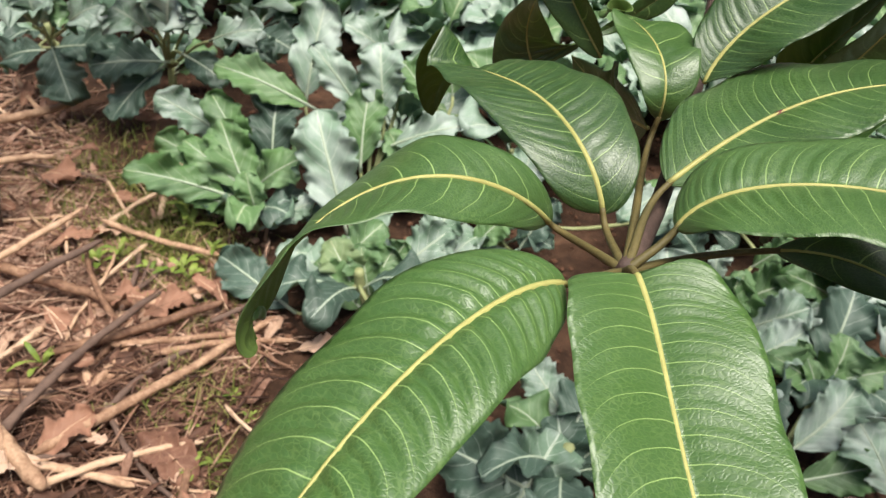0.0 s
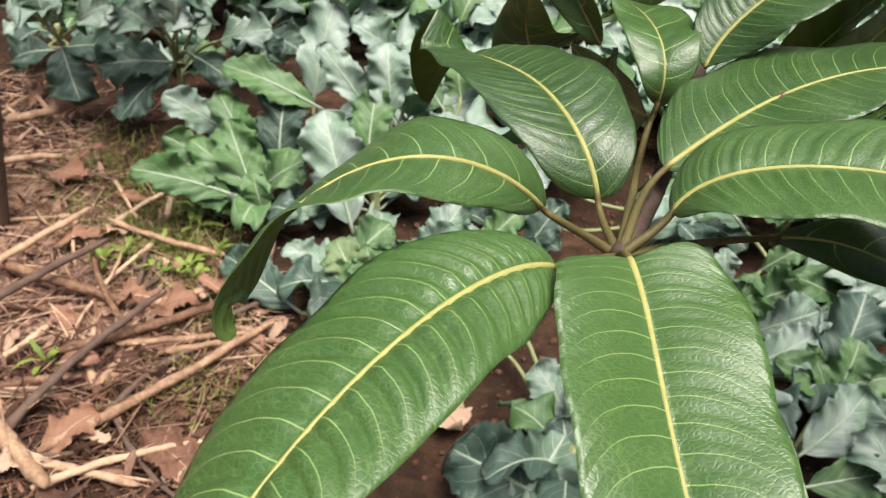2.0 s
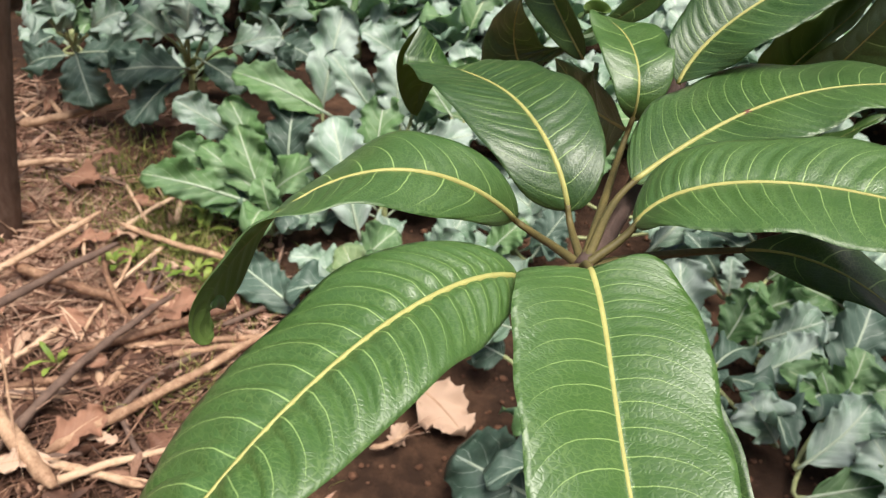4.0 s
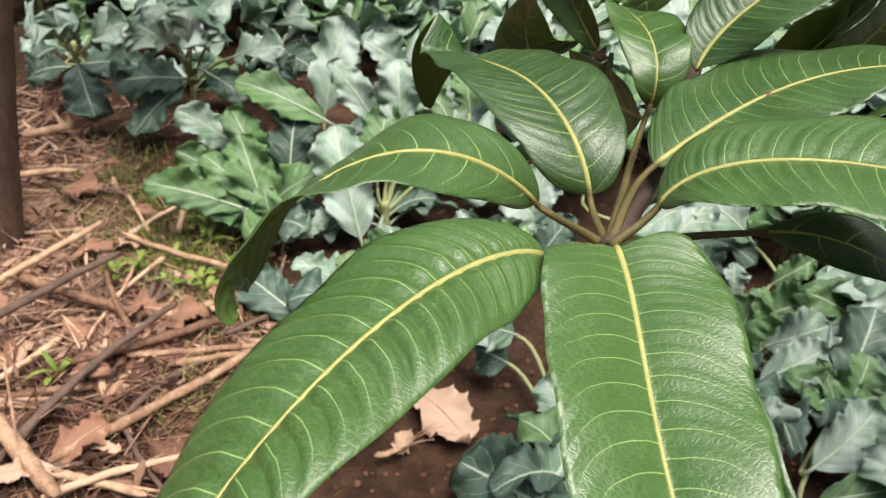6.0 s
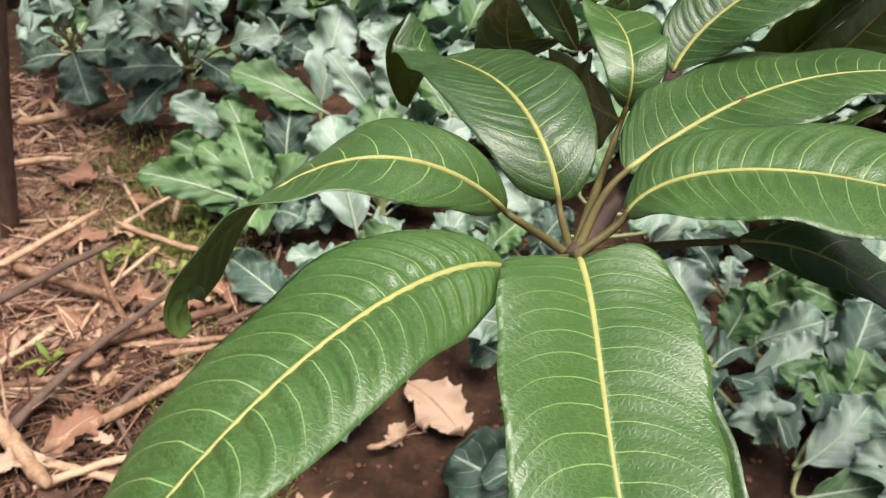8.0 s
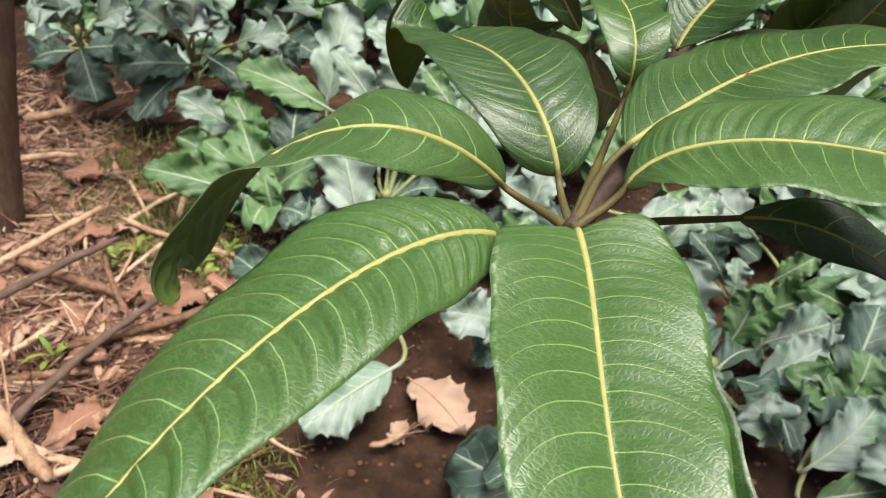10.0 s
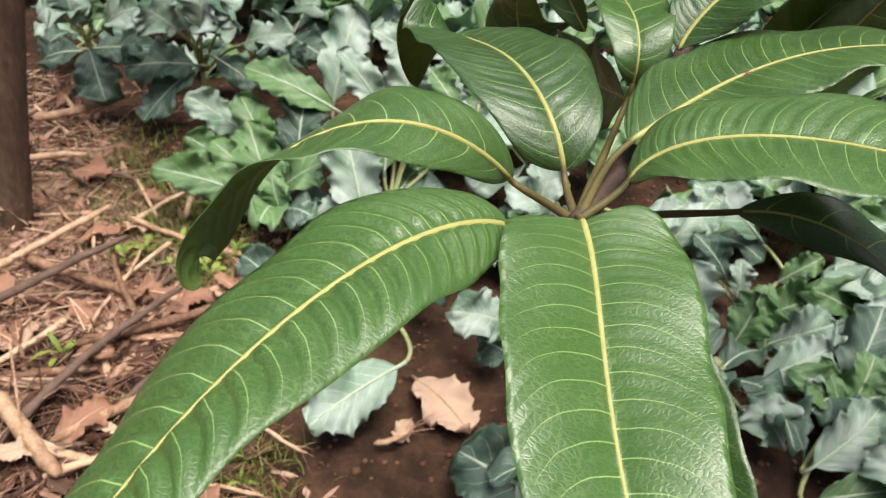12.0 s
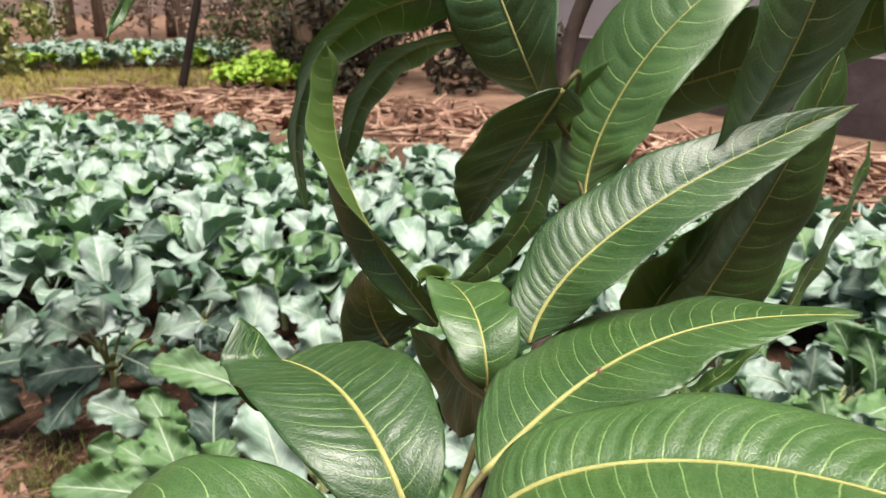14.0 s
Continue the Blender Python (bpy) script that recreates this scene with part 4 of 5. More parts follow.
def flower_bud(plant, at, size):
    """A small pale unopened head of tight knobs."""
    rng = random.Random(4)
    verts, faces = [], []
    for k in range(26):
        d = Vector((rng.gauss(0, 1), rng.gauss(0, 1), abs(rng.gauss(0, 1)))).normalized() * size * 0.7
        v, f = tube_data([d * 0.3, d * 0.8, d * 1.1, d * 1.25], [size * 0.2, size * 0.3, size * 0.24, size * 0.06], 7, k, 0.2)
        i = len(verts)
        verts += v
        faces += [tuple(i + q for q in x) for x in f]
    bud = mesh_object("flower_bud", verts, faces, [BUD], plant)
    bud.location = Vector(at) - plant.location
    tagged(bud, "pale yellow-green unopened flower head")


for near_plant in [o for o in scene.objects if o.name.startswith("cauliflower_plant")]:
    # low leaves added round each plant's foot, most in the tone coloured as shaded
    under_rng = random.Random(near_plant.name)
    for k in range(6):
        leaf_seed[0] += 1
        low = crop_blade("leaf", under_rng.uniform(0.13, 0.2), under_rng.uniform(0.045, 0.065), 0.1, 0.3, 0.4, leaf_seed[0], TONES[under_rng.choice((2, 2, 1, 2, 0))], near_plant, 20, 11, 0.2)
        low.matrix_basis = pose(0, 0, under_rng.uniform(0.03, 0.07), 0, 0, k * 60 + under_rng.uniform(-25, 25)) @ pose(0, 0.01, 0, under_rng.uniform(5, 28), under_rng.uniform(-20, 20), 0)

flower_bud(bud_plant, (-0.215, 1.36, 0.055), 0.022)

def crop_variant(seed):
    """A whole plant of its own shape: low spreading leaves outside, upright ones within."""
    rng = random.Random(seed)
    ob = crop_plant((0.0, 60.0 + seed))
    count = rng.randint(12, 13)
    for k in range(count):
        inner = k / count
        length = rng.uniform(0.22, 0.32) * (1 - 0.22 * inner)
        half = rng.uniform(0.075, 0.108) * (1 - 0.2 * inner)
        tone = rng.choices((0, 1, 2, 3, 4), (7, 1.8, 0.9, 0.6, 0.3 if inner < 0.4 else 0.02))[0]
        blade = crop_blade("leaf", length, half, rng.uniform(0.04, 0.14), rng.uniform(0.05, 0.3), rng.uniform(0.2, 0.36), seed * 50 + k, TONES[tone], ob, 19, 11, 0.26, None, 0.35)
        pitch = rng.uniform(4, 28) + 34 * inner ** 1.3
        blade.matrix_basis = pose(0, 0, 0.05 + 0.10 * inner, 0, 0, k * 137.5 + rng.uniform(-25, 25)) @ pose(0, 0.01, 0, pitch, rng.uniform(-20, 20), 0)
    return ob


variants = [crop_variant(s) for s in range(7)]
NEAR_SPOTS = [tuple(o.location[:2]) for o in scene.objects if o.name.startswith("cauliflower_plant") and o.location.y < 30]


def field_edge(x):
    """The far edge of the crop, in y."""
    return 5.55 - 0.62 * (x + 1.0) if x > -1.6 else 5.9 - 0.55 * (x + 1.6)


field_rng = random.Random(5)
spots = []
for row in range(60):
    for col in range(60):
        px = -5.6 + col * 0.33 + field_rng.uniform(-0.09, 0.09) + (0.165 if row % 2 else 0)
        py = 0.5 + row * 0.31 + field_rng.uniform(-0.08, 0.08) - 0.16 * px
        left = -0.62 - 0.62 * (py - 1.3) if py < 2.3 else -1.25 - 1.4 * (py - 2.3)
        if (py < 1.95 and px < 0.55) or (py < 2.5 and px < -0.25) or (py < 1.72 and px < 1.2):
            continue
        if px < left or py > field_edge(px) or px > 4.2 or py < 0.7:
            continue
        if min((px - a) ** 2 + (py - b) ** 2 for a, b in NEAR_SPOTS) < 0.24 ** 2:
            continue
        spots.append((px, py))
for k, (px, py) in enumerate(spots):
    m = pose(px, py, ground_height(px, py), field_rng.uniform(-7, 7), field_rng.uniform(-7, 7), field_rng.uniform(0, 360))
    if k < len(variants):
        variants[k].matrix_basis = m
    else:
        src = variants[k % len(variants)]
        s = field_rng.uniform(0.85, 1.15)
        copy = copy_thing(src, m)
        copy.scale = (s, s, s)

# ---- yellow-green salad bed and far crop beds ----
salad_rng = random.Random(8)


def salad_plant(at, seed):
    rng = random.Random(seed)
    ob = thing("salad_plant", "bright yellow-green leafy salad plant", "plant", "salad bed", (at[0], at[1], ground_height(*at)))
    tube("stalk", ((0, 0, -0.02), (0, 0, 0.02), (0, 0, 0.04), (0, 0, 0.08)), 0.02, 0.012, CROP_STEM, ob, 6, 7)
    for k in range(11):
        blade = crop_blade("leaf", rng.uniform(0.2, 0.34), rng.uniform(0.07, 0.1), 0.15, 0.3, 0.4, seed * 40 + k, (LETTUCE, LETTUCE), ob, 9, 7, 0.15, None)
        blade.matrix_basis = pose(0, 0, 0.05, 0, 0, k * 137.5) @ pose(0, 0.01, 0, 25 + 45 * k / 11, rng.uniform(-15, 15), 0)
    return ob


def far_crop(at, seed):
    """A crop plant of the far bed, of seven leaves."""
    rng = random.Random(seed)
    ob = crop_plant(at)
    for k in range(7):
        blade = crop_blade("leaf", rng.uniform(0.26, 0.36), rng.uniform(0.09, 0.12), 0.15, 0.5, 0.4, seed * 50 + k, TONES[0], ob, 11, 7, 0.2, None)
        blade.matrix_basis = pose(0, 0, 0.05 + 0.012 * k, 0, 0, k * 137.5) @ pose(0, 0.01, 0, 15 + 6 * k, rng.uniform(-25, 25), 0)
    return ob


far_kinds = [far_crop((-6.6, 12.4), 71), far_crop((-6.5, 12.8), 72), far_crop((-6.6, 13.2), 73)]
salads = [salad_plant((-2.2, 9.9), 1), salad_plant((-1.7, 10.0), 2), salad_plant((-1.95, 10.3), 3)]
for row in range(7):
    for col in range(6):
        m = pose(-2.35 + col * 0.24 + salad_rng.uniform(-0.06, 0.06), 9.75 + row * 0.42 + salad_rng.uniform(-0.08, 0.08), 0, 0, 0, salad_rng.uniform(0, 360))
        copy_thing(salads[(row + col) % 3], m)
for row in range(5):
    for col in range(13):
        m = pose(-6.4 + col * 0.27 + salad_rng.uniform(-0.08, 0.08), 12.5 + row * 0.4 + salad_rng.uniform(-0.1, 0.1), 0, 0, 0, salad_rng.uniform(0, 360))
        copy_thing(far_kinds[(row * 3 + col) % 3] if salad_rng.random() > 0.3 else salads[col % 3], m)


# ---- trees, shrubs, walls and the thicket far behind ----
def leaf_cloud(name, centre, size, count, leaf, mat, parent, seed, kind=""):
    """Many small bent leaves scattered through a lumpy volume."""
    rng = random.Random(seed)
    lumps = [(Vector((rng.uniform(-1, 1), rng.uniform(-1, 1), rng.uniform(-0.8, 0.8))), rng.uniform(0.3, 0.55)) for _ in range(9)]
    verts, faces = [], []
    for _ in range(count):
        c, r = rng.choice(lumps)
        d = Vector((rng.gauss(0, 1), rng.gauss(0, 1), rng.gauss(0, 1))).normalized() * r * rng.uniform(0.5, 1.05)
        p = c + d
        p = Vector(centre) + Vector((p.x * size[0], p.y * size[1], p.z * size[2]))
        q = Euler((rng.uniform(0, 6.3), rng.uniform(0, 6.3), rng.uniform(0, 6.3))).to_matrix()
        s = leaf * rng.uniform(0.6, 1.3)
        i = len(verts)
        for a in ((0, -1, 0), (0.38, 0, 0.12), (0, 1, -0.1), (-0.38, 0, 0.12)):
            verts.append(p + q @ Vector(a) * s)
        faces += [(i, i + 1, i + 2), (i, i + 2, i + 3)]
    ob = mesh_object(name, verts, faces, [mat], parent)
    return tagged(ob, kind=kind) if kind else ob


def far_tree(at, lean, radius, height, seed, label, bend=0.12, mat=BARK):
    rng = random.Random(seed)
    ob = thing("tree", label, "tree", at=(at[0], at[1], 0))
    top = Vector((lean, rng.uniform(-0.3, 0.3), height))
    tube("trunk", ((0, 0, -0.1), (lean * bend, 0.0, height * 0.3), (lean * (0.35 + bend), 0.1, height * 0.6), top), radius, radius * 0.45, mat, ob, 16, 10, 0.2, seed)
    for k in range(4):
        a = k * 1.7 + rng.random()
        tube("limb", (top * 0.8, top * 0.9 + Vector((math.cos(a) * 0.4, math.sin(a) * 0.4, 0.3)), top + Vector((math.cos(a) * 0.9, math.sin(a) * 0.9, 0.5)), top + Vector((math.cos(a) * 1.3, math.sin(a) * 1.3, 0.7))), radius * 0.4, radius * 0.12, mat, ob, 8, 7, 0.2, seed + k)
    leaf_cloud("crown", top + Vector((0, 0, 0.7)), (1.7, 1.7, 0.9), 420, 0.14, FOLIAGE, ob, seed)
    return ob


far_tree((-2.97, 9.98), 1.0, 0.058, 3.6, 1, "slim dark tree trunk leaning over the brush pile", 0.33, DARK_BARK)
far_tree((-1.45, 10.6), -0.7, 0.13, 4.2, 2, "bent brown tree trunk beside the salad bed")
far_tree((-6.2, 20.5), 0.2, 0.13, 4.5, 3, "brown tree trunk at the far edge of the garden")
far_tree((-4.4, 21.5), -0.1, 0.16, 5.0, 4, "brown tree trunk at the far edge of the garden")
far_tree((-3.3, 20.5), 0.1, 0.11, 4.6, 5, "brown tree trunk at the far edge of the garden")
far_tree((-9.3, 22.0), 0.3, 0.15, 4.8, 6, "brown tree trunk at the far edge of the garden")
far_tree((-2.0, 17.5), 0.4, 0.16, 4.4, 7, "brown tree trunk at the far edge of the garden")


def shrub(at, size, seed, label, mat=FOLIAGE, count=900, leaf=0.07):
    ob = thing("shrub", label, "shrub", at=(at[0], at[1], 0))
    for k in range(4):
        a = k * 1.6 + seed
        tube("stem", ((0, 0, -0.05), (0.03 * math.cos(a), 0.03 * math.sin(a), 0.2), (0.1 * math.cos(a), 0.1 * math.sin(a), size[2] * 0.7), (0.3 * size[0] * math.cos(a), 0.3 * size[1] * math.sin(a), size[2])), 0.02, 0.008, BARK, ob, 8, 6)
    leaf_cloud("crown", (0, 0, size[2]), size, count, leaf, mat, ob, seed)
    return ob


YOUNG = rough_material("young_foliage", [(0.25, (0.10, 0.14, 0.03)), (0.5, (0.21, 0.25, 0.06)), (0.8, (0.38, 0.38, 0.14))], 2.0, 0.6, 20.0, 0.2, 0.005, (1, 1, 1), 0.5)
shrub((-6.0, 11.6), (0.5, 0.5, 0.62), 11, "small bush with olive-green leaves at the bed's end", YOUNG)
shrub((0.2, 10.3), (1.1, 0.7, 0.7), 12, "dark leafless-looking shrub before the grey wall", UNDERGROWTH)
for k, (x, y, w, h) in enumerate(((-0.5, 9.9, 0.8, 0.55), (0.75, 9.6, 0.8, 0.6), (0.1, 11.0, 1.2, 0.9), (-1.1, 10.9, 0.7, 0.8))):
    shrub((x, y), (w, 0.6, h), 80 + k, "dark brown-green undergrowth before the low wall", UNDERGROWTH, 1000, 0.08)
shrub((-2.4, 13.6), (0.9, 0.7, 0.9), 13, "dark green shrub between the tree trunks")
shrub((-0.8, 11.8), (0.9, 0.7, 1.0), 14, "dark green shrub between the tree trunks")
for k, (x, y, w, h) in enumerate(((-4.2, 18.2, 1.1, 0.9), (-5.6, 19.5, 1.2, 1.2), (-3.1, 17.4, 0.9, 1.3), (-1.5, 15.0, 1.0, 1.4), (-8.9, 19.0, 1.4, 1.3), (-6.9, 21.0, 1.5, 1.6), (-2.2, 20.0, 1.4, 1.8))):
    shrub((x, y), (w, 0.8, h), 30 + k, "dry brownish undergrowth shrub at the garden's far edge", DRY_BUSH, 800, 0.09)
for k, (x, y, r) in enumerate(((-7.1, 18.6, 0.07), (-5.1, 17.6, 0.06), (-4.6, 20.2, 0.09), (-2.7, 18.8, 0.08), (-3.7, 23.0, 0.12), (-8.2, 21.0, 0.1), (-5.9, 23.5, 0.13))):
    far_tree((x, y), -0.3 + 0.1 * k, r, 4.3, 50 + k, "slim brown tree trunk in the undergrowth")
shrub((-7.9, 15.5), (1.0, 0.8, 1.0), 15, "dull green shrub behind the crop bed")

white_post = thing("fence_post", "white painted post behind the crop bed", "post", at=(-7.6, 17.2, 0))
tube("post", ((0, 0, -0.1), (0, 0, 0.4), (0, 0, 0.8), (0.02, 0, 1.15)), 0.085, 0.08, WHITE_POST, white_post, 8, 12, 0.05)


def wall_run(name, a, b, thick, z0, z1, mat, label):
    a, b = Vector((*a, 0)), Vector((*b, 0))
    d = (b - a).normalized()
    s = Vector((-d.y, d.x, 0)) * thick / 2
    cols, rows = 40, 5
    verts, faces = [], []
    for sgn in (-1, 1):
        for j in range(rows + 1):
            for i in range(cols + 1):
                p = a + (b - a) * i / cols + s * sgn
                z = z0 + (z1 - z0) * j / rows
                wob = 0.012 * noise.noise((p.x * 2, p.y * 2, z * 3 + sgn))
                verts.append(p + s.normalized() * sgn * wob + Vector((0, 0, z)))
    off = (rows + 1) * (cols + 1)
    for j in range(rows):
        for i in range(cols):
            k = j * (cols + 1) + i
            faces.append((k, k + 1, k + cols + 2, k + cols + 1))
            faces.append((off + k, off + k + cols + 1, off + k + cols + 2, off + k + 1))
    t = rows * (cols + 1)
    for i in range(cols):
        faces.append((t + i, t + i + 1, off + t + i + 1, off + t + i))
    for i in (0, cols):
        for j in range(rows):
            k, k2 = j * (cols + 1) + i, (j + 1) * (cols + 1) + i
            faces.append((k, off + k, off + k2, k2))
    return tagged(mesh_object(name, verts, faces, [mat], None, False), label, "wall", "", "structure")


wall_run("wall_low", (0.5, 11.4), (6.8, 1.2), 0.2, -0.1, 0.62, WALL, "low dark grey stained masonry garden wall")
wall_run("wall_pale", (1.6, 12.2), (8.4, 1.6), 0.2, -0.1, 3.0, PALE, "pale pinkish plastered house wall behind the garden")

# far thicket; its unseen sides and extra height are added to block low skylight
verts, faces = [], []
for i in range(73):
    a = radians(i * 5)
    r = 34 + 3 * noise.noise((i * 0.7, 0, 5))
    for j in range(6):
        verts.append((r * math.sin(a), r * math.cos(a) + 4, -0.5 + j * (2.2 + 0.2 * noise.noise((i * 1.3, j * 0.4, 2)))))
for i in range(72):
    for j in range(5):
        k = i * 6 + j
        faces.append((k, k + 6, k + 7, k + 1))
tagged(mesh_object("backdrop", verts, faces, [THICKET]), "brown and dull green thicket far behind the garden", "thicket", "", "structure")

# ---- litter, sticks and dry leaves ----
# darker straw and litter colours for the near stretch, y below 1.16
DARK_STRAW = rough_material("damp_straw", [(0.2, (0.030, 0.014, 0.010)), (0.44, (0.115, 0.056, 0.036)), (0.62, (0.24, 0.128, 0.083)), (0.82, (0.46, 0.30, 0.205))], 20.0, 0.6, 120.0, 0.5, 0.001, (1, 1, 1), 0.5)
DARK_LITTER = rough_material("damp_litter", [(0.2, (0.032, 0.015, 0.010)), (0.46, (0.115, 0.056, 0.036)), (0.64, (0.24, 0.13, 0.088)), (0.85, (0.46, 0.29, 0.21))], 12.0, 0.7, 90.0, 0.5, 0.002, (1, 1, 1), 0.5)
LITTER = rough_material("leaf_litter", [(0.15, (0.06, 0.027, 0.018)), (0.40, (0.20, 0.105, 0.07)), (0.57, (0.38, 0.22, 0.155)), (0.78, (0.60, 0.41, 0.31))], 12.0, 0.8, 90.0, 0.5, 0.002, (1, 1, 1), 0.5)


def edge_x(y):
    """The line, in x, where the litter by the path gives way to the crop soil."""
    return -0.36 - 0.58 * (y - 1.25) if y > 1.25 else -0.36 + 0.18 * (1.25 - y)


def stick_mesh(count, place, length, radius, seed, sides=4):
    """Many thin straws or sticks, lying criss-cross, bent a little."""
    rng = random.Random(seed)
    verts, faces = [], []
    for _ in range(count):
        x, y, lift = place(rng)
        a = rng.uniform(0, math.pi)
        n = rng.uniform(*length)
        r = rng.uniform(*radius)
        dx, dy = math.cos(a) * n / 2, math.sin(a) * n / 2
        bow = rng.uniform(-0.1, 0.1) * n
        tilt = rng.uniform(-0.12, 0.12) * n
        z = ground_height(x, y) + lift + r
        pts = [(x - dx, y - dy, max(z - tilt, ground_height(x - dx, y - dy) + r)), (x - dy * bow, y + dx * bow, z + abs(bow) * 0.3), (x + dx, y + dy, max(z + tilt, ground_height(x + dx, y + dy) + r))]
        v, f = tube_data(bezier((pts[0], pts[1], pts[1], pts[2]), np.linspace(0, 1, 5)), [r, r, r, r * 0.9, r * 0.6], sides)
        i = len(verts)
        verts += v
        faces += [tuple(i + k for k in q) for q in f]
    return verts, faces


def path_place(rng):
    """A spot in the litter: thick by the path, thin where grass grows."""
    while True:
        y = rng.uniform(0.55, 2.3)
        x = edge_x(y) - abs(rng.gauss(0, 0.42)) - 0.02
        bare = math.exp(-(((x + 0.76) / 0.2) ** 2 + ((y - 1.62) / 0.26) ** 2)) + 0.8 * math.exp(-(((x + 0.38) / 0.12) ** 2 + ((y - 0.95) / 0.2) ** 2))
        if y > np.interp(x, (-1.5, -1.33, -1.16, -1.02, -0.79, -0.56, -0.41), (2.4, 2.14, 2.0, 1.75, 1.61, 1.53, 1.40)) + rng.gauss(0, 0.05):
            bare = 0.93
        if y < 1.05:
            bare = max(bare, 0.4)
        if rng.random() > bare:
            return x, y, rng.uniform(0, 0.022)


def part_place(place, low, high):
    """The same spread, kept to a stretch of the path."""
    def spot(rng):
        while True:
            p = place(rng)
            if low <= p[1] < high:
                return p
    return spot


near_place, far_place = part_place(path_place, 0.0, 1.16), part_place(path_place, 1.16, 9.0)
v, f = stick_mesh(1250, near_place, (0.02, 0.24), (0.0004, 0.0024), 21)
tagged(mesh_object("straw", v, f, [DARK_STRAW]), "loose darker brown straw strewn over dark soil", "straw", "", "stuff")
v, f = stick_mesh(1450, far_place, (0.02, 0.24), (0.0004, 0.0024), 26)
tagged(mesh_object("straw", v, f, [STRAW]), "loose dry straw strewn over reddish soil", "straw", "", "stuff")


def flake_mesh(count, place, size, seed):
    """Curled, torn dry leaves lying flat or on edge."""
    rng = random.Random(seed)
    verts, faces = [], []
    for _ in range(count):
        x, y, lift = place(rng)
        L, Wd = rng.uniform(*size), rng.choice((rng.uniform(0.08, 0.2), rng.uniform(0.2, 0.5)))
        q = Euler((rng.gauss(0, 0.5), rng.gauss(0, 0.5), rng.uniform(0, 6.3))).to_matrix()
        curl, ph = rng.uniform(-1.2, 1.2), rng.uniform(0, 6)
        i = len(verts)
        low = 9.0
        pts = []
        for a in range(7):
            u = a / 6
            w = L * Wd * math.sin(math.pi * (0.06 + 0.9 * u)) ** 0.7 * (1 + 0.2 * math.sin(9 * u + ph))
            for b in range(5):
                s = b / 2 - 1
                p = q @ Vector((s * w * 0.5, (u - 0.5) * L, curl * L * 0.35 * (s * s * Wd + (u - 0.5) ** 2) + 0.03 * L * math.sin(ph + 7 * u + 3 * s)))
                pts.append(p)
                low = min(low, p.z)
        z = ground_height(x, y) + lift * 0.5 - low * 0.7
        verts += [p + Vector((x, y, z)) for p in pts]
        for a in range(6):
            for b in range(4):
                k = i + a * 5 + b
                faces.append((k, k + 1, k + 6, k + 5))
    return verts, faces


v, f = flake_mesh(380, near_place, (0.012, 0.085), 22)
tagged(mesh_object("leaf_litter", v, f, [DARK_LITTER]), "curled dark brown leaves littering the soil", "dry leaves", "", "stuff")
v, f = flake_mesh(420, far_place, (0.012, 0.085), 27)
tagged(mesh_object("leaf_litter", v, f, [LITTER]), "curled brown dry leaves littering the soil", "dry leaves", "", "stuff")


def field_place(rng):
    return rng.uniform(-0.9, 1.5), rng.uniform(0.7, 2.6), 0.0


v, f = flake_mesh(60, field_place, (0.02, 0.07), 23)
tagged(mesh_object("leaf_litter", v, f, [LITTER]), "few dry leaf scraps between the crop plants", "dry leaves", "", "stuff")


def clod_mesh(count, place, size, seed):
    rng = random.Random(seed)
    verts, faces = [], []
    octa = [(1, 0, 0), (0, 1, 0), (-1, 0, 0), (0, -1, 0), (0, 0, 1), (0, 0, -1), (0.6, 0.6, 0.6), (-0.6, 0.6, 0.6), (-0.6, -0.6, 0.6), (0.6, -0.6, 0.6)]
    tri = [(4, 6, 7), (4, 7, 8), (4, 8, 9), (4, 9, 6), (0, 6, 9), (1, 7, 6), (2, 8, 7), (3, 9, 8), (0, 1, 6), (1, 2, 7), (2, 3, 8), (3, 0, 9), (1, 0, 5), (2, 1, 5), (3, 2, 5), (0, 3, 5)]
    for _ in range(count):
        x, y, lift = place(rng)
        s = rng.uniform(*size) * rng.uniform(0.4, 1)
        i = len(verts)
        for p in octa:
            verts.append((x + p[0] * s * rng.uniform(0.7, 1.2), y + p[1] * s * rng.uniform(0.7, 1.2), ground_height(x, y) + s * 0.25 + p[2] * s * rng.uniform(0.5, 0.9)))
        faces += [tuple(i + k for k in q) for q in tri]
    return verts, faces


v, f = clod_mesh(4600, lambda r: (r.uniform(-1.9, 1.6), r.uniform(0.55, 2.8), 0.0), (0.003, 0.013), 24)
tagged(mesh_object("soil_crumbs", v, f, [CLOD]), "crumbs and small clods of reddish soil", "soil", "", "stuff")


PALE_CLOD = rough_material("dry_soil_crumb", [(0.25, (0.20, 0.11, 0.075)), (0.55, (0.42, 0.26, 0.185)), (0.8, (0.60, 0.42, 0.32))], 14.0, 0.95, 90.0, 0.9, 0.006, (1, 1, 1), 0.4)
v, f = clod_mesh(3200, lambda r: (r.gauss(-0.92, 0.18), r.gauss(1.42, 0.17), 0.0), (0.003, 0.015), 25)
tagged(mesh_object("soil_crumbs", v, f, [PALE_CLOD]), "dry pinkish crumbs of soil under the straw", "soil", "", "stuff")


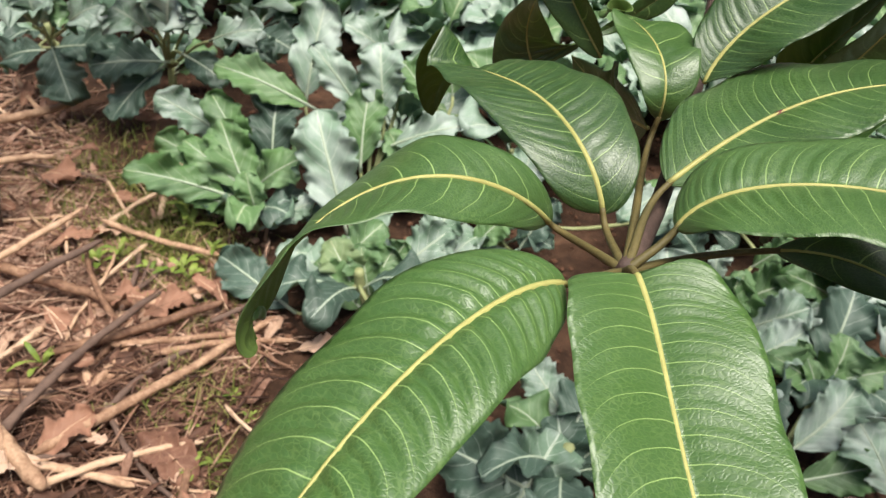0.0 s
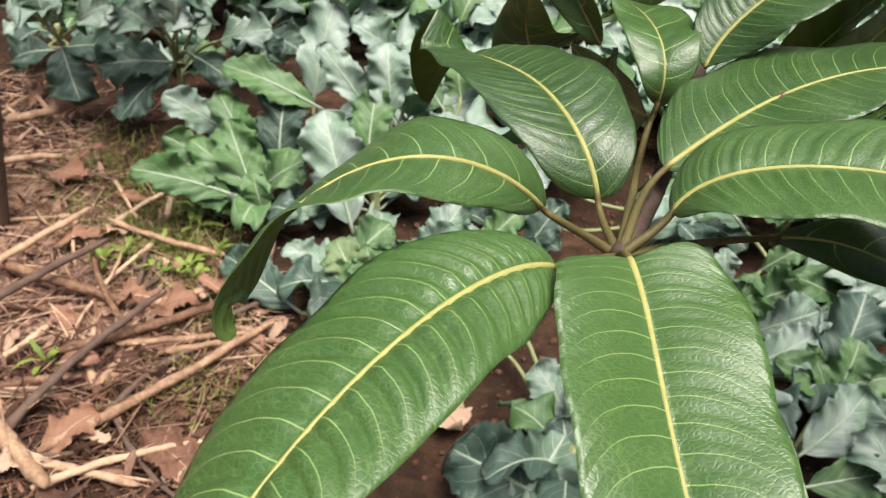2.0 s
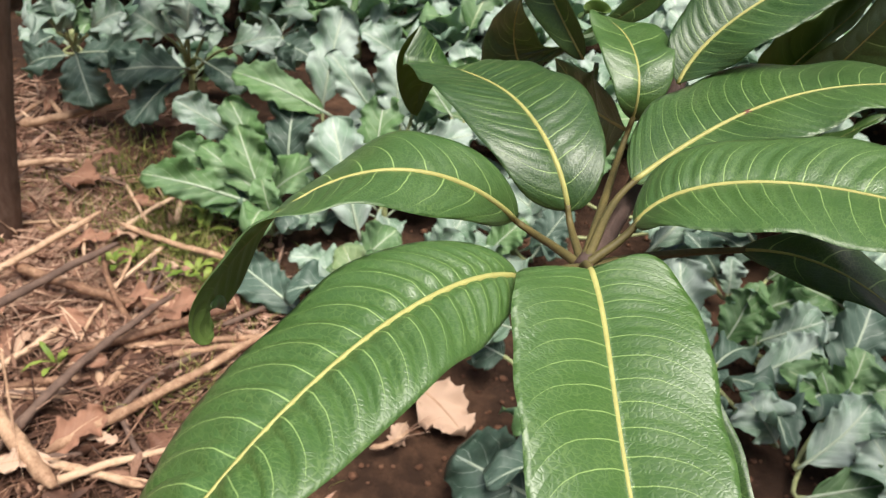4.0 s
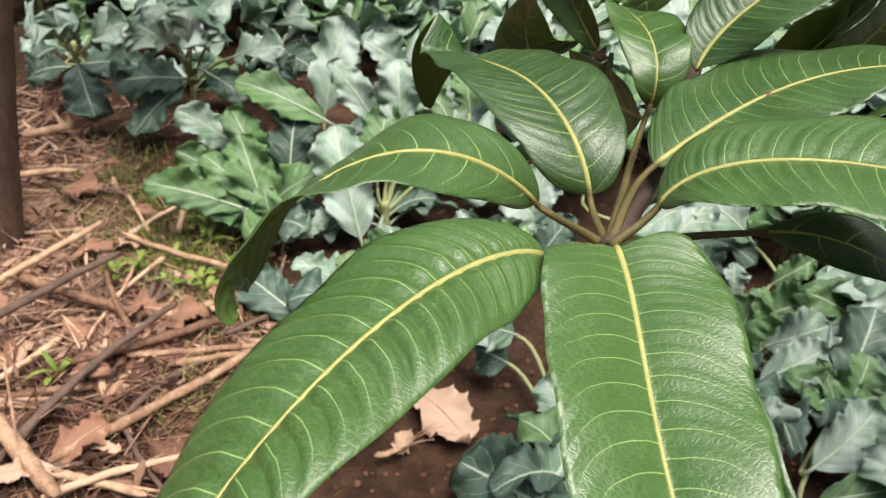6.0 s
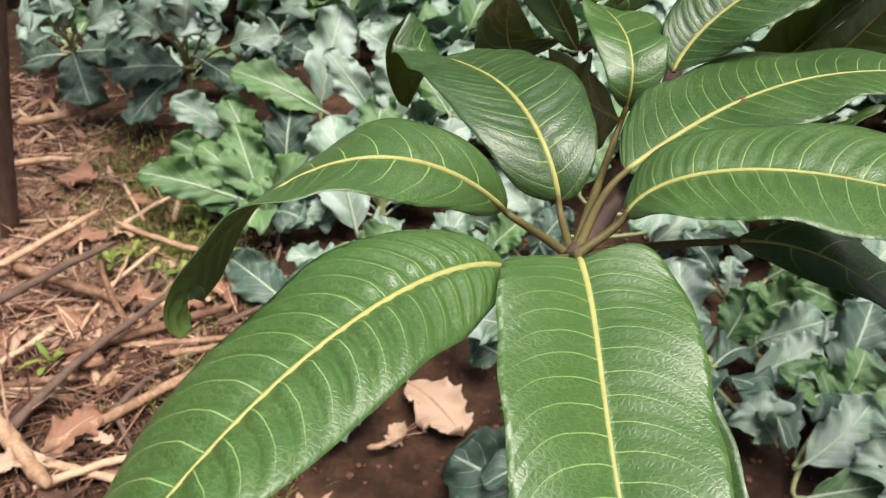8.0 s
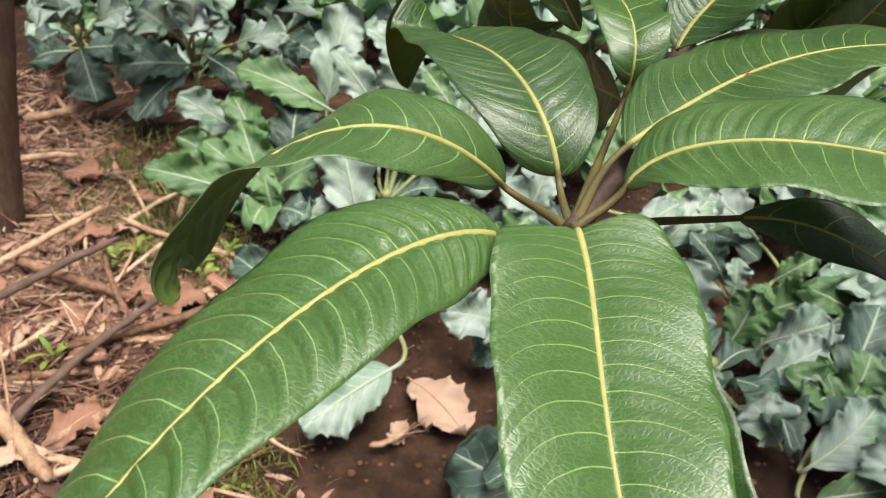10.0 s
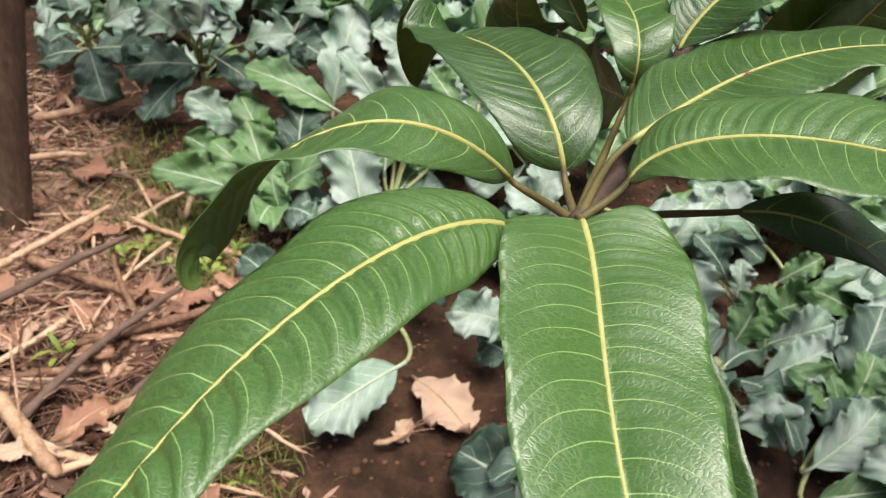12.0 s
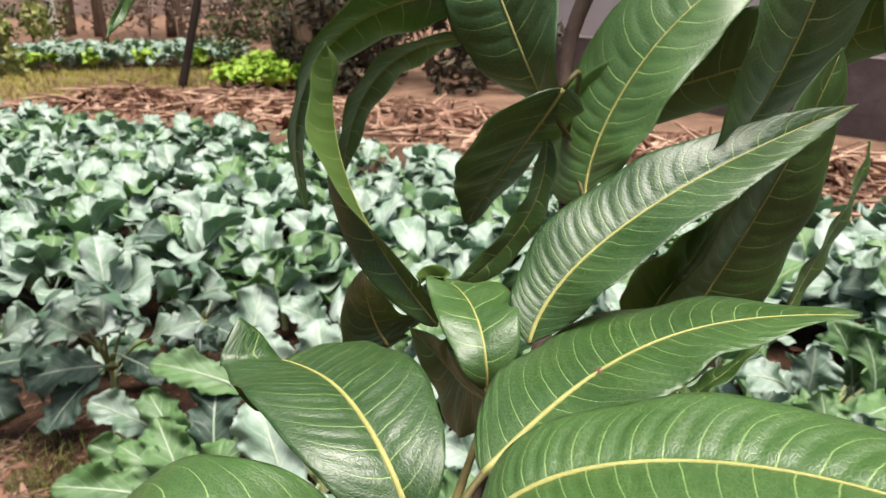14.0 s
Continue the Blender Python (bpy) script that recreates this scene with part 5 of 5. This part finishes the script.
def dry_stalk(a, b, radius, label, mat=STALK, seed=0, name="dry_stalk", bow=0.02):
    """A cut stem lying on the litter, swollen at its nodes, its ends frayed."""
    rng = random.Random(seed)
    a, b = Vector(a) + Vector((0, 0, 0.022)), Vector(b) + Vector((0, 0, 0.022))
    ob = thing(name, label, "stalk" if mat is STALK else "stick", "dry stalks on the path" if mat is STALK else "sticks on the path", tuple(a))
    d = b - a
    side = Vector((-d.y, d.x, 0)).normalized() * rng.uniform(-bow, bow)
    n = max(12, int(d.length / 0.012))
    u = np.linspace(0, 1, n)
    pts = bezier((Vector((0, 0, 0)), d * 0.33 + side, d * 0.66 + side, d), u)
    node = rng.uniform(0.08, 0.12) / d.length
    rad = [radius * (1 - 0.3 * x) * (1 + 0.22 * math.exp(-((((x + 0.3 * node) % node) / node - 0.5) * 14) ** 2)) for x in u]
    pts[:, 2] += np.array([0.004 * noise.noise((x * 6, seed, 0)) for x in u])
    rad = [r * min(1.0, 0.45 + 9 * min(x, 1 - x)) for r, x in zip(rad, u)]
    v, f = tube_data(pts, rad, 10, seed, 0.30)
    mesh_object("stem", v, f, [mat], ob)
    for k in range(rng.randint(4, 7)):
        t0 = rng.choice((rng.uniform(0.0, 0.1), rng.uniform(0.05, 0.9), rng.uniform(0.88, 0.98)))
        p = Vector(pts[int(t0 * (n - 1))])
        q = p + d.normalized() * rng.uniform(0.03, 0.08) + Vector((rng.uniform(-0.02, 0.02), rng.uniform(-0.02, 0.02), rng.uniform(0.0, 0.012)))
        tube("frayed_strip", (p, p.lerp(q, 0.4) + Vector((0, 0, 0.01)), p.lerp(q, 0.7), q), radius * 0.16, radius * 0.05, STRAW, ob, 7, 5)
    return ob


PALE_STALK = "pale tan dry stalk lying on the litter"
DARK_STICK = "dark weathered stick lying on the litter"
dry_stalk((-1.318, 1.927, 0.05), (-1.157, 2.059, 0.06), 0.014, PALE_STALK, STALK, 1)
dry_stalk((-1.30, 1.70, 0.03), (-1.094, 1.794, 0.04), 0.011, PALE_STALK, STALK, 2)
dry_stalk((-1.15, 1.10, 0.04), (-0.906, 1.551, 0.06), 0.010, "tan dry stalk with a frayed end", STALK, 3)
dry_stalk((-1.018, 1.344, 0.03), (-0.640, 1.262, 0.03), 0.013, PALE_STALK, STALK, 4)
dry_stalk((-1.05, 1.02, 0.06), (-0.799, 1.411, 0.08), 0.011, DARK_STICK, STICK, 5, "stick", 0.03)
dry_stalk((-0.78, 0.88, 0.03), (-0.603, 1.25, 0.09), 0.010, DARK_STICK, STICK, 6, "stick", 0.05)
dry_stalk((-0.777, 1.101, 0.03), (-0.487, 1.297, 0.04), 0.012, PALE_STALK, STALK, 7)
dry_stalk((-0.70, 0.86, 0.03), (-0.365, 1.267, 0.04), 0.011, "long tan dry stalk across the litter", STALK, 8)
dry_stalk((-0.84, 0.93, 0.05), (-0.639, 0.78, 0.05), 0.018, "thick tan dry stalk with a papery sheath", STALK, 9)
dry_stalk((-0.75, 0.85, 0.02), (-0.506, 0.825, 0.02), 0.010, PALE_STALK, STALK, 10)
dry_stalk((-0.681, 1.149, 0.02), (-0.372, 1.242, 0.02), 0.008, PALE_STALK, STALK, 11)
dry_stalk((-0.86, 1.03, 0.09), (-0.713, 0.811, 0.06), 0.0025, "thin bent straw standing over the litter", STALK, 12)
dry_stalk((-0.95, 1.56, 0.02), (-0.86, 1.36, 0.03), 0.005, PALE_STALK, STALK, 13)
dry_stalk((-0.63, 1.00, 0.02), (-0.42, 0.80, 0.02), 0.006, DARK_STICK, STICK, 14, "stick", 0.03)
dry_stalk((-0.62, 0.96, 0.02), (-0.52, 1.16, 0.02), 0.008, DARK_STICK, STICK, 15, "stick", 0.03)
dry_stalk((-1.17, 2.10, 0.04), (-1.20, 1.90, 0.03), 0.003, "thin bent straw standing over the litter", STALK, 16)
dry_stalk((-0.30, 0.83, 0.01), (-0.58, 0.84, 0.02), 0.004, "thin straw lying on bare soil", STALK, 17)
dry_stalk((-0.13, 0.98, 0.01), (-0.06, 1.03, 0.02), 0.006, PALE_STALK, STALK, 18)


def dry_leaf(at, length, half, turn, tilt, seed, label, mats):
    """One broad dry leaf with wavy lobed margin and a short stalk, lying on the soil."""
    ob = thing("dry_leaf", label, "dry leaf", "dry leaves on the soil", (at[0], at[1], ground_height(at[0], at[1]) + 0.012))
    blade = crop_blade("blade", length, half, 0.10, 0.15, 0.36, seed, mats, ob, 30, 13, 0.12, STALK, 0.8)
    blade.matrix_basis = pose(0, 0, 0, 0, 0, turn) @ pose(0, 0, 0, tilt, 6, 0)
    return ob


DRY = (DRY_LEAF, DRY_LEAF)
BROWN = (DRY_BROWN, DRY_BROWN)
dry_leaf((-0.088, 1.178, 0), 0.195, 0.060, 223, 2, 301, "pale pinkish tan dry leaf on bare soil", DRY)
dry_leaf((-0.07, 1.075, 0), 0.075, 0.022, 165, 3, 302, "small pale tan dry leaf scrap on bare soil", DRY)
dry_leaf((-0.53, 0.93, 0), 0.14, 0.05, 240, 5, 303, "large brown dry leaf among the straw", BROWN)
dry_leaf((-0.50, 0.98, 0), 0.13, 0.045, 190, 8, 304, "large brown dry leaf among the straw", BROWN)
dry_leaf((-0.44, 0.88, 0), 0.06, 0.02, 160, 20, 305, "small curled tan dry leaf", DRY)
dry_leaf((-0.31, 1.20, 0), 0.10, 0.025, 280, 5, 306, "pale tan dry leaf beside a crop plant", DRY)
dry_leaf((-1.13, 1.77, 0), 0.13, 0.05, 250, 10, 307, "brown dry leaf under pale stalks", BROWN)
dry_leaf((-0.62, 1.30, 0), 0.12, 0.04, 100, 14, 308, "brown crumpled dry leaf sheath", BROWN)
dry_leaf((-0.66, 1.24, 0), 0.12, 0.04, 300, 14, 309, "brown crumpled dry leaf sheath", BROWN)
dry_leaf((-0.70, 0.85, 0), 0.13, 0.04, 330, 12, 310, "brown crumpled dry leaf sheath", BROWN)
dry_leaf((-0.97, 1.20, 0), 0.14, 0.045, 60, 10, 311, "brown crumpled dry leaf sheath", BROWN)


litter_rng = random.Random(91)
stalk_kinds = [dry_stalk((-0.9, 1.0, 0.0), (-0.9 + 0.16 + 0.03 * k, 1.0 + 0.02 * k, 0.008), 0.0032 + 0.0011 * k, "short thin broken dry stalk on the litter", STALK if k % 3 else STICK, 120 + k, "dry_stalk", 0.02) for k in range(6)]
leaf_kinds = [dry_leaf((-0.9, 1.1), 0.07 + 0.015 * k, 0.014 + 0.003 * k, 40 * k, 6 + 3 * k, 320 + k, "crumpled brown dry leaf among the straw", BROWN if k % 3 else DRY) for k in range(5)]
for k in range(64):
    x, y, lift = path_place(litter_rng)
    copy_thing(stalk_kinds[k % 6], pose(x, y, ground_height(x, y) + 0.012 + lift, 0, litter_rng.uniform(-6, 6), litter_rng.uniform(0, 360)))
for k in range(26):
    x, y, lift = path_place(litter_rng)
    copy_thing(leaf_kinds[k % 5], pose(x, y, ground_height(x, y) + 0.014 + lift, litter_rng.uniform(-25, 25), litter_rng.uniform(-25, 25), litter_rng.uniform(0, 360)))


def grass_mesh(count, place, height, seed, broad=1.0):
    """Thin bent grass blades."""
    rng = random.Random(seed)
    verts, faces = [], []
    for _ in range(count):
        x, y, _z = place(rng)
        h, w = rng.uniform(*height), rng.uniform(0.001, 0.0028) * broad
        a, lean = rng.uniform(0, 6.3), rng.uniform(0.2, 1.1)
        i = len(verts)
        dx, dy = math.cos(a), math.sin(a)
        for k in range(4):
            t = k / 3
            ww = w * (1 - t * 0.85)
            px, py, pz = x + dx * h * lean * t * t, y + dy * h * lean * t * t, ground_height(x, y) + h * t * (1 - 0.25 * lean * t)
            verts += [(px - dy * ww, py + dx * ww, pz), (px + dy * ww, py - dx * ww, pz), (px, py, pz + ww * 0.5)]
        for k in range(3):
            b = i + k * 3
            faces += [(b, b + 3, b + 5, b + 2), (b + 2, b + 5, b + 4, b + 1), (b, b + 1, b + 4, b + 3)]
    return verts, faces


def grass_place(rng):
    c = rng.choice(((-0.80, 1.76, 0.08), (-0.70, 1.63, 0.07), (-0.63, 1.56, 0.08), (-0.90, 1.76, 0.08), (-0.76, 1.52, 0.07), (-1.03, 1.94, 0.09), (-0.48, 1.06, 0.06), (-0.34, 0.88, 0.05), (-0.66, 1.50, 0.07), (-0.58, 1.40, 0.07), (-0.86, 1.60, 0.08), (-0.52, 1.32, 0.05), (-1.05, 1.78, 0.1)))
    return rng.gauss(c[0], c[2]), rng.gauss(c[1], c[2]), 0.0


v, f = grass_mesh(3600, grass_place, (0.012, 0.06), 31)
tagged(mesh_object("grass", v, f, [GRASS]), "sparse short yellowish green grass", "grass", "", "stuff")
v, f = grass_mesh(7000, lambda r: (r.uniform(-7.5, -2.6), r.uniform(9.3, 12.4), 0.0), (0.03, 0.12), 32, 3.0)
tagged(mesh_object("grass", v, f, [FAR_GRASS]), "patchy yellowish grass beyond the crop", "grass", "", "stuff")


def weed(at, size, seed):
    rng = random.Random(seed)
    ob = thing("weed", "small bright green broad-leaved weed", "weed", "weeds in the soil", (at[0], at[1], ground_height(*at)))
    tube("stem", ((0, 0, -0.01), (0, 0, size * 0.3), (0.004, 0, size * 0.5), (0.004, 0.004, size * 0.6)), 0.0016, 0.0011, CROP_STEM, ob, 6, 6)
    for k in range(rng.randint(4, 7)):
        blade = crop_blade("leaf", size * rng.uniform(0.7, 1.2), size * rng.uniform(0.11, 0.19), 0.1, 0.3, 0.08, seed * 30 + k, (WEED, WEED), ob, 10, 7, 0.1, None)
        blade.matrix_basis = pose(0, 0, size * rng.uniform(0.2, 0.6), 0, 0, k * 137.5) @ pose(0, 0, 0, rng.uniform(5, 50), rng.uniform(-15, 15), 0)
    return ob


WEEDS = ((-0.80, 1.09, 0.055), (-0.69, 1.66, 0.07), (-0.66, 1.60, 0.06), (-0.79, 1.47, 0.05), (-0.83, 1.43, 0.05), (-0.63, 1.43, 0.06), (-0.60, 1.40, 0.05),
         (-0.70, 1.42, 0.045), (-0.42, 0.87, 0.035), (-0.39, 0.90, 0.03), (-0.35, 0.86, 0.035), (-1.18, 1.52, 0.06), (-0.72, 1.51, 0.045), (-0.58, 1.52, 0.045), (-0.46, 0.98, 0.02), (-0.40, 1.06, 0.025), (-0.36, 1.02, 0.02))
for k, (x, y, s) in enumerate(WEEDS):
    weed((x, y), s, 60 + k)

# the leaning stake beside the path; unseen limb and crown added for shade
STAKE_WOOD = rough_material("stake_wood", [(0.25, (0.045, 0.028, 0.020)), (0.5, (0.15, 0.092, 0.066)), (0.75, (0.30, 0.21, 0.16))], 16.0, 0.85, 110.0, 1.0, 0.006, (1, 1, 0.25))
stake = thing("leaning_tree", "slim brown stake leaning beside the path, unseen crown added for shade", "tree", at=(-1.182, 1.535, 0.0))
tube("trunk", ((0, 0, -0.1), (0.055, 0, 0.25), (0.15, 0, 0.65), (0.34, 0, 1.5)), 0.044, 0.038, STAKE_WOOD, stake, 24, 14, 0.08, 3)
tube("limb", ((0.36, 0, 1.5), (0.42, 0.1, 1.75), (0.46, 0.15, 1.95), (0.55, 0.25, 2.1)), 0.038, 0.012, STAKE_WOOD, stake, 12, 10, 0.1, 4)
# leaves above the view, put there to darken the corner below
leaf_cloud("crown", (0.50, 0.22, 2.2), (0.4, 0.3, 0.24), 420, 0.06, FOLIAGE, stake, 45)
tube("wire", ((0.05, -0.05, 0.17), (-0.02, -0.055, 0.165), (0.01, 0.04, 0.165), (0.08, 0.03, 0.17)), 0.002, 0.002, STICK, stake, 14, 6)

# brush and straw bank beyond the crop
BANK = ((-3.9, 9.0), (-2.6, 8.6), (-1.4, 8.2), (0.0, 7.2), (1.2, 6.0), (2.4, 4.9), (3.6, 4.2), (4.6, 3.4))


def bank_place(rng):
    k = rng.randrange(len(BANK) - 1)
    t = rng.random()
    x = BANK[k][0] + (BANK[k + 1][0] - BANK[k][0]) * t
    y = BANK[k][1] + (BANK[k + 1][1] - BANK[k][1]) * t
    d = rng.gauss(0, 0.45)
    return x + d * 0.6, y + d * 0.8, max(0.0, 0.22 - abs(d) * 0.3) * rng.random()


v, f = stick_mesh(1000, bank_place, (0.2, 0.9), (0.004, 0.014), 41)
tagged(mesh_object("brush", v, f, [STRAW]), "brown dry brushwood and stalks heaped beyond the crop", "brushwood", "", "stuff")
v, f = flake_mesh(1500, bank_place, (0.08, 0.25), 42)
tagged(mesh_object("leaf_litter", v, f, [LITTER]), "reddish brown leaf litter beyond the crop", "dry leaves", "", "stuff")
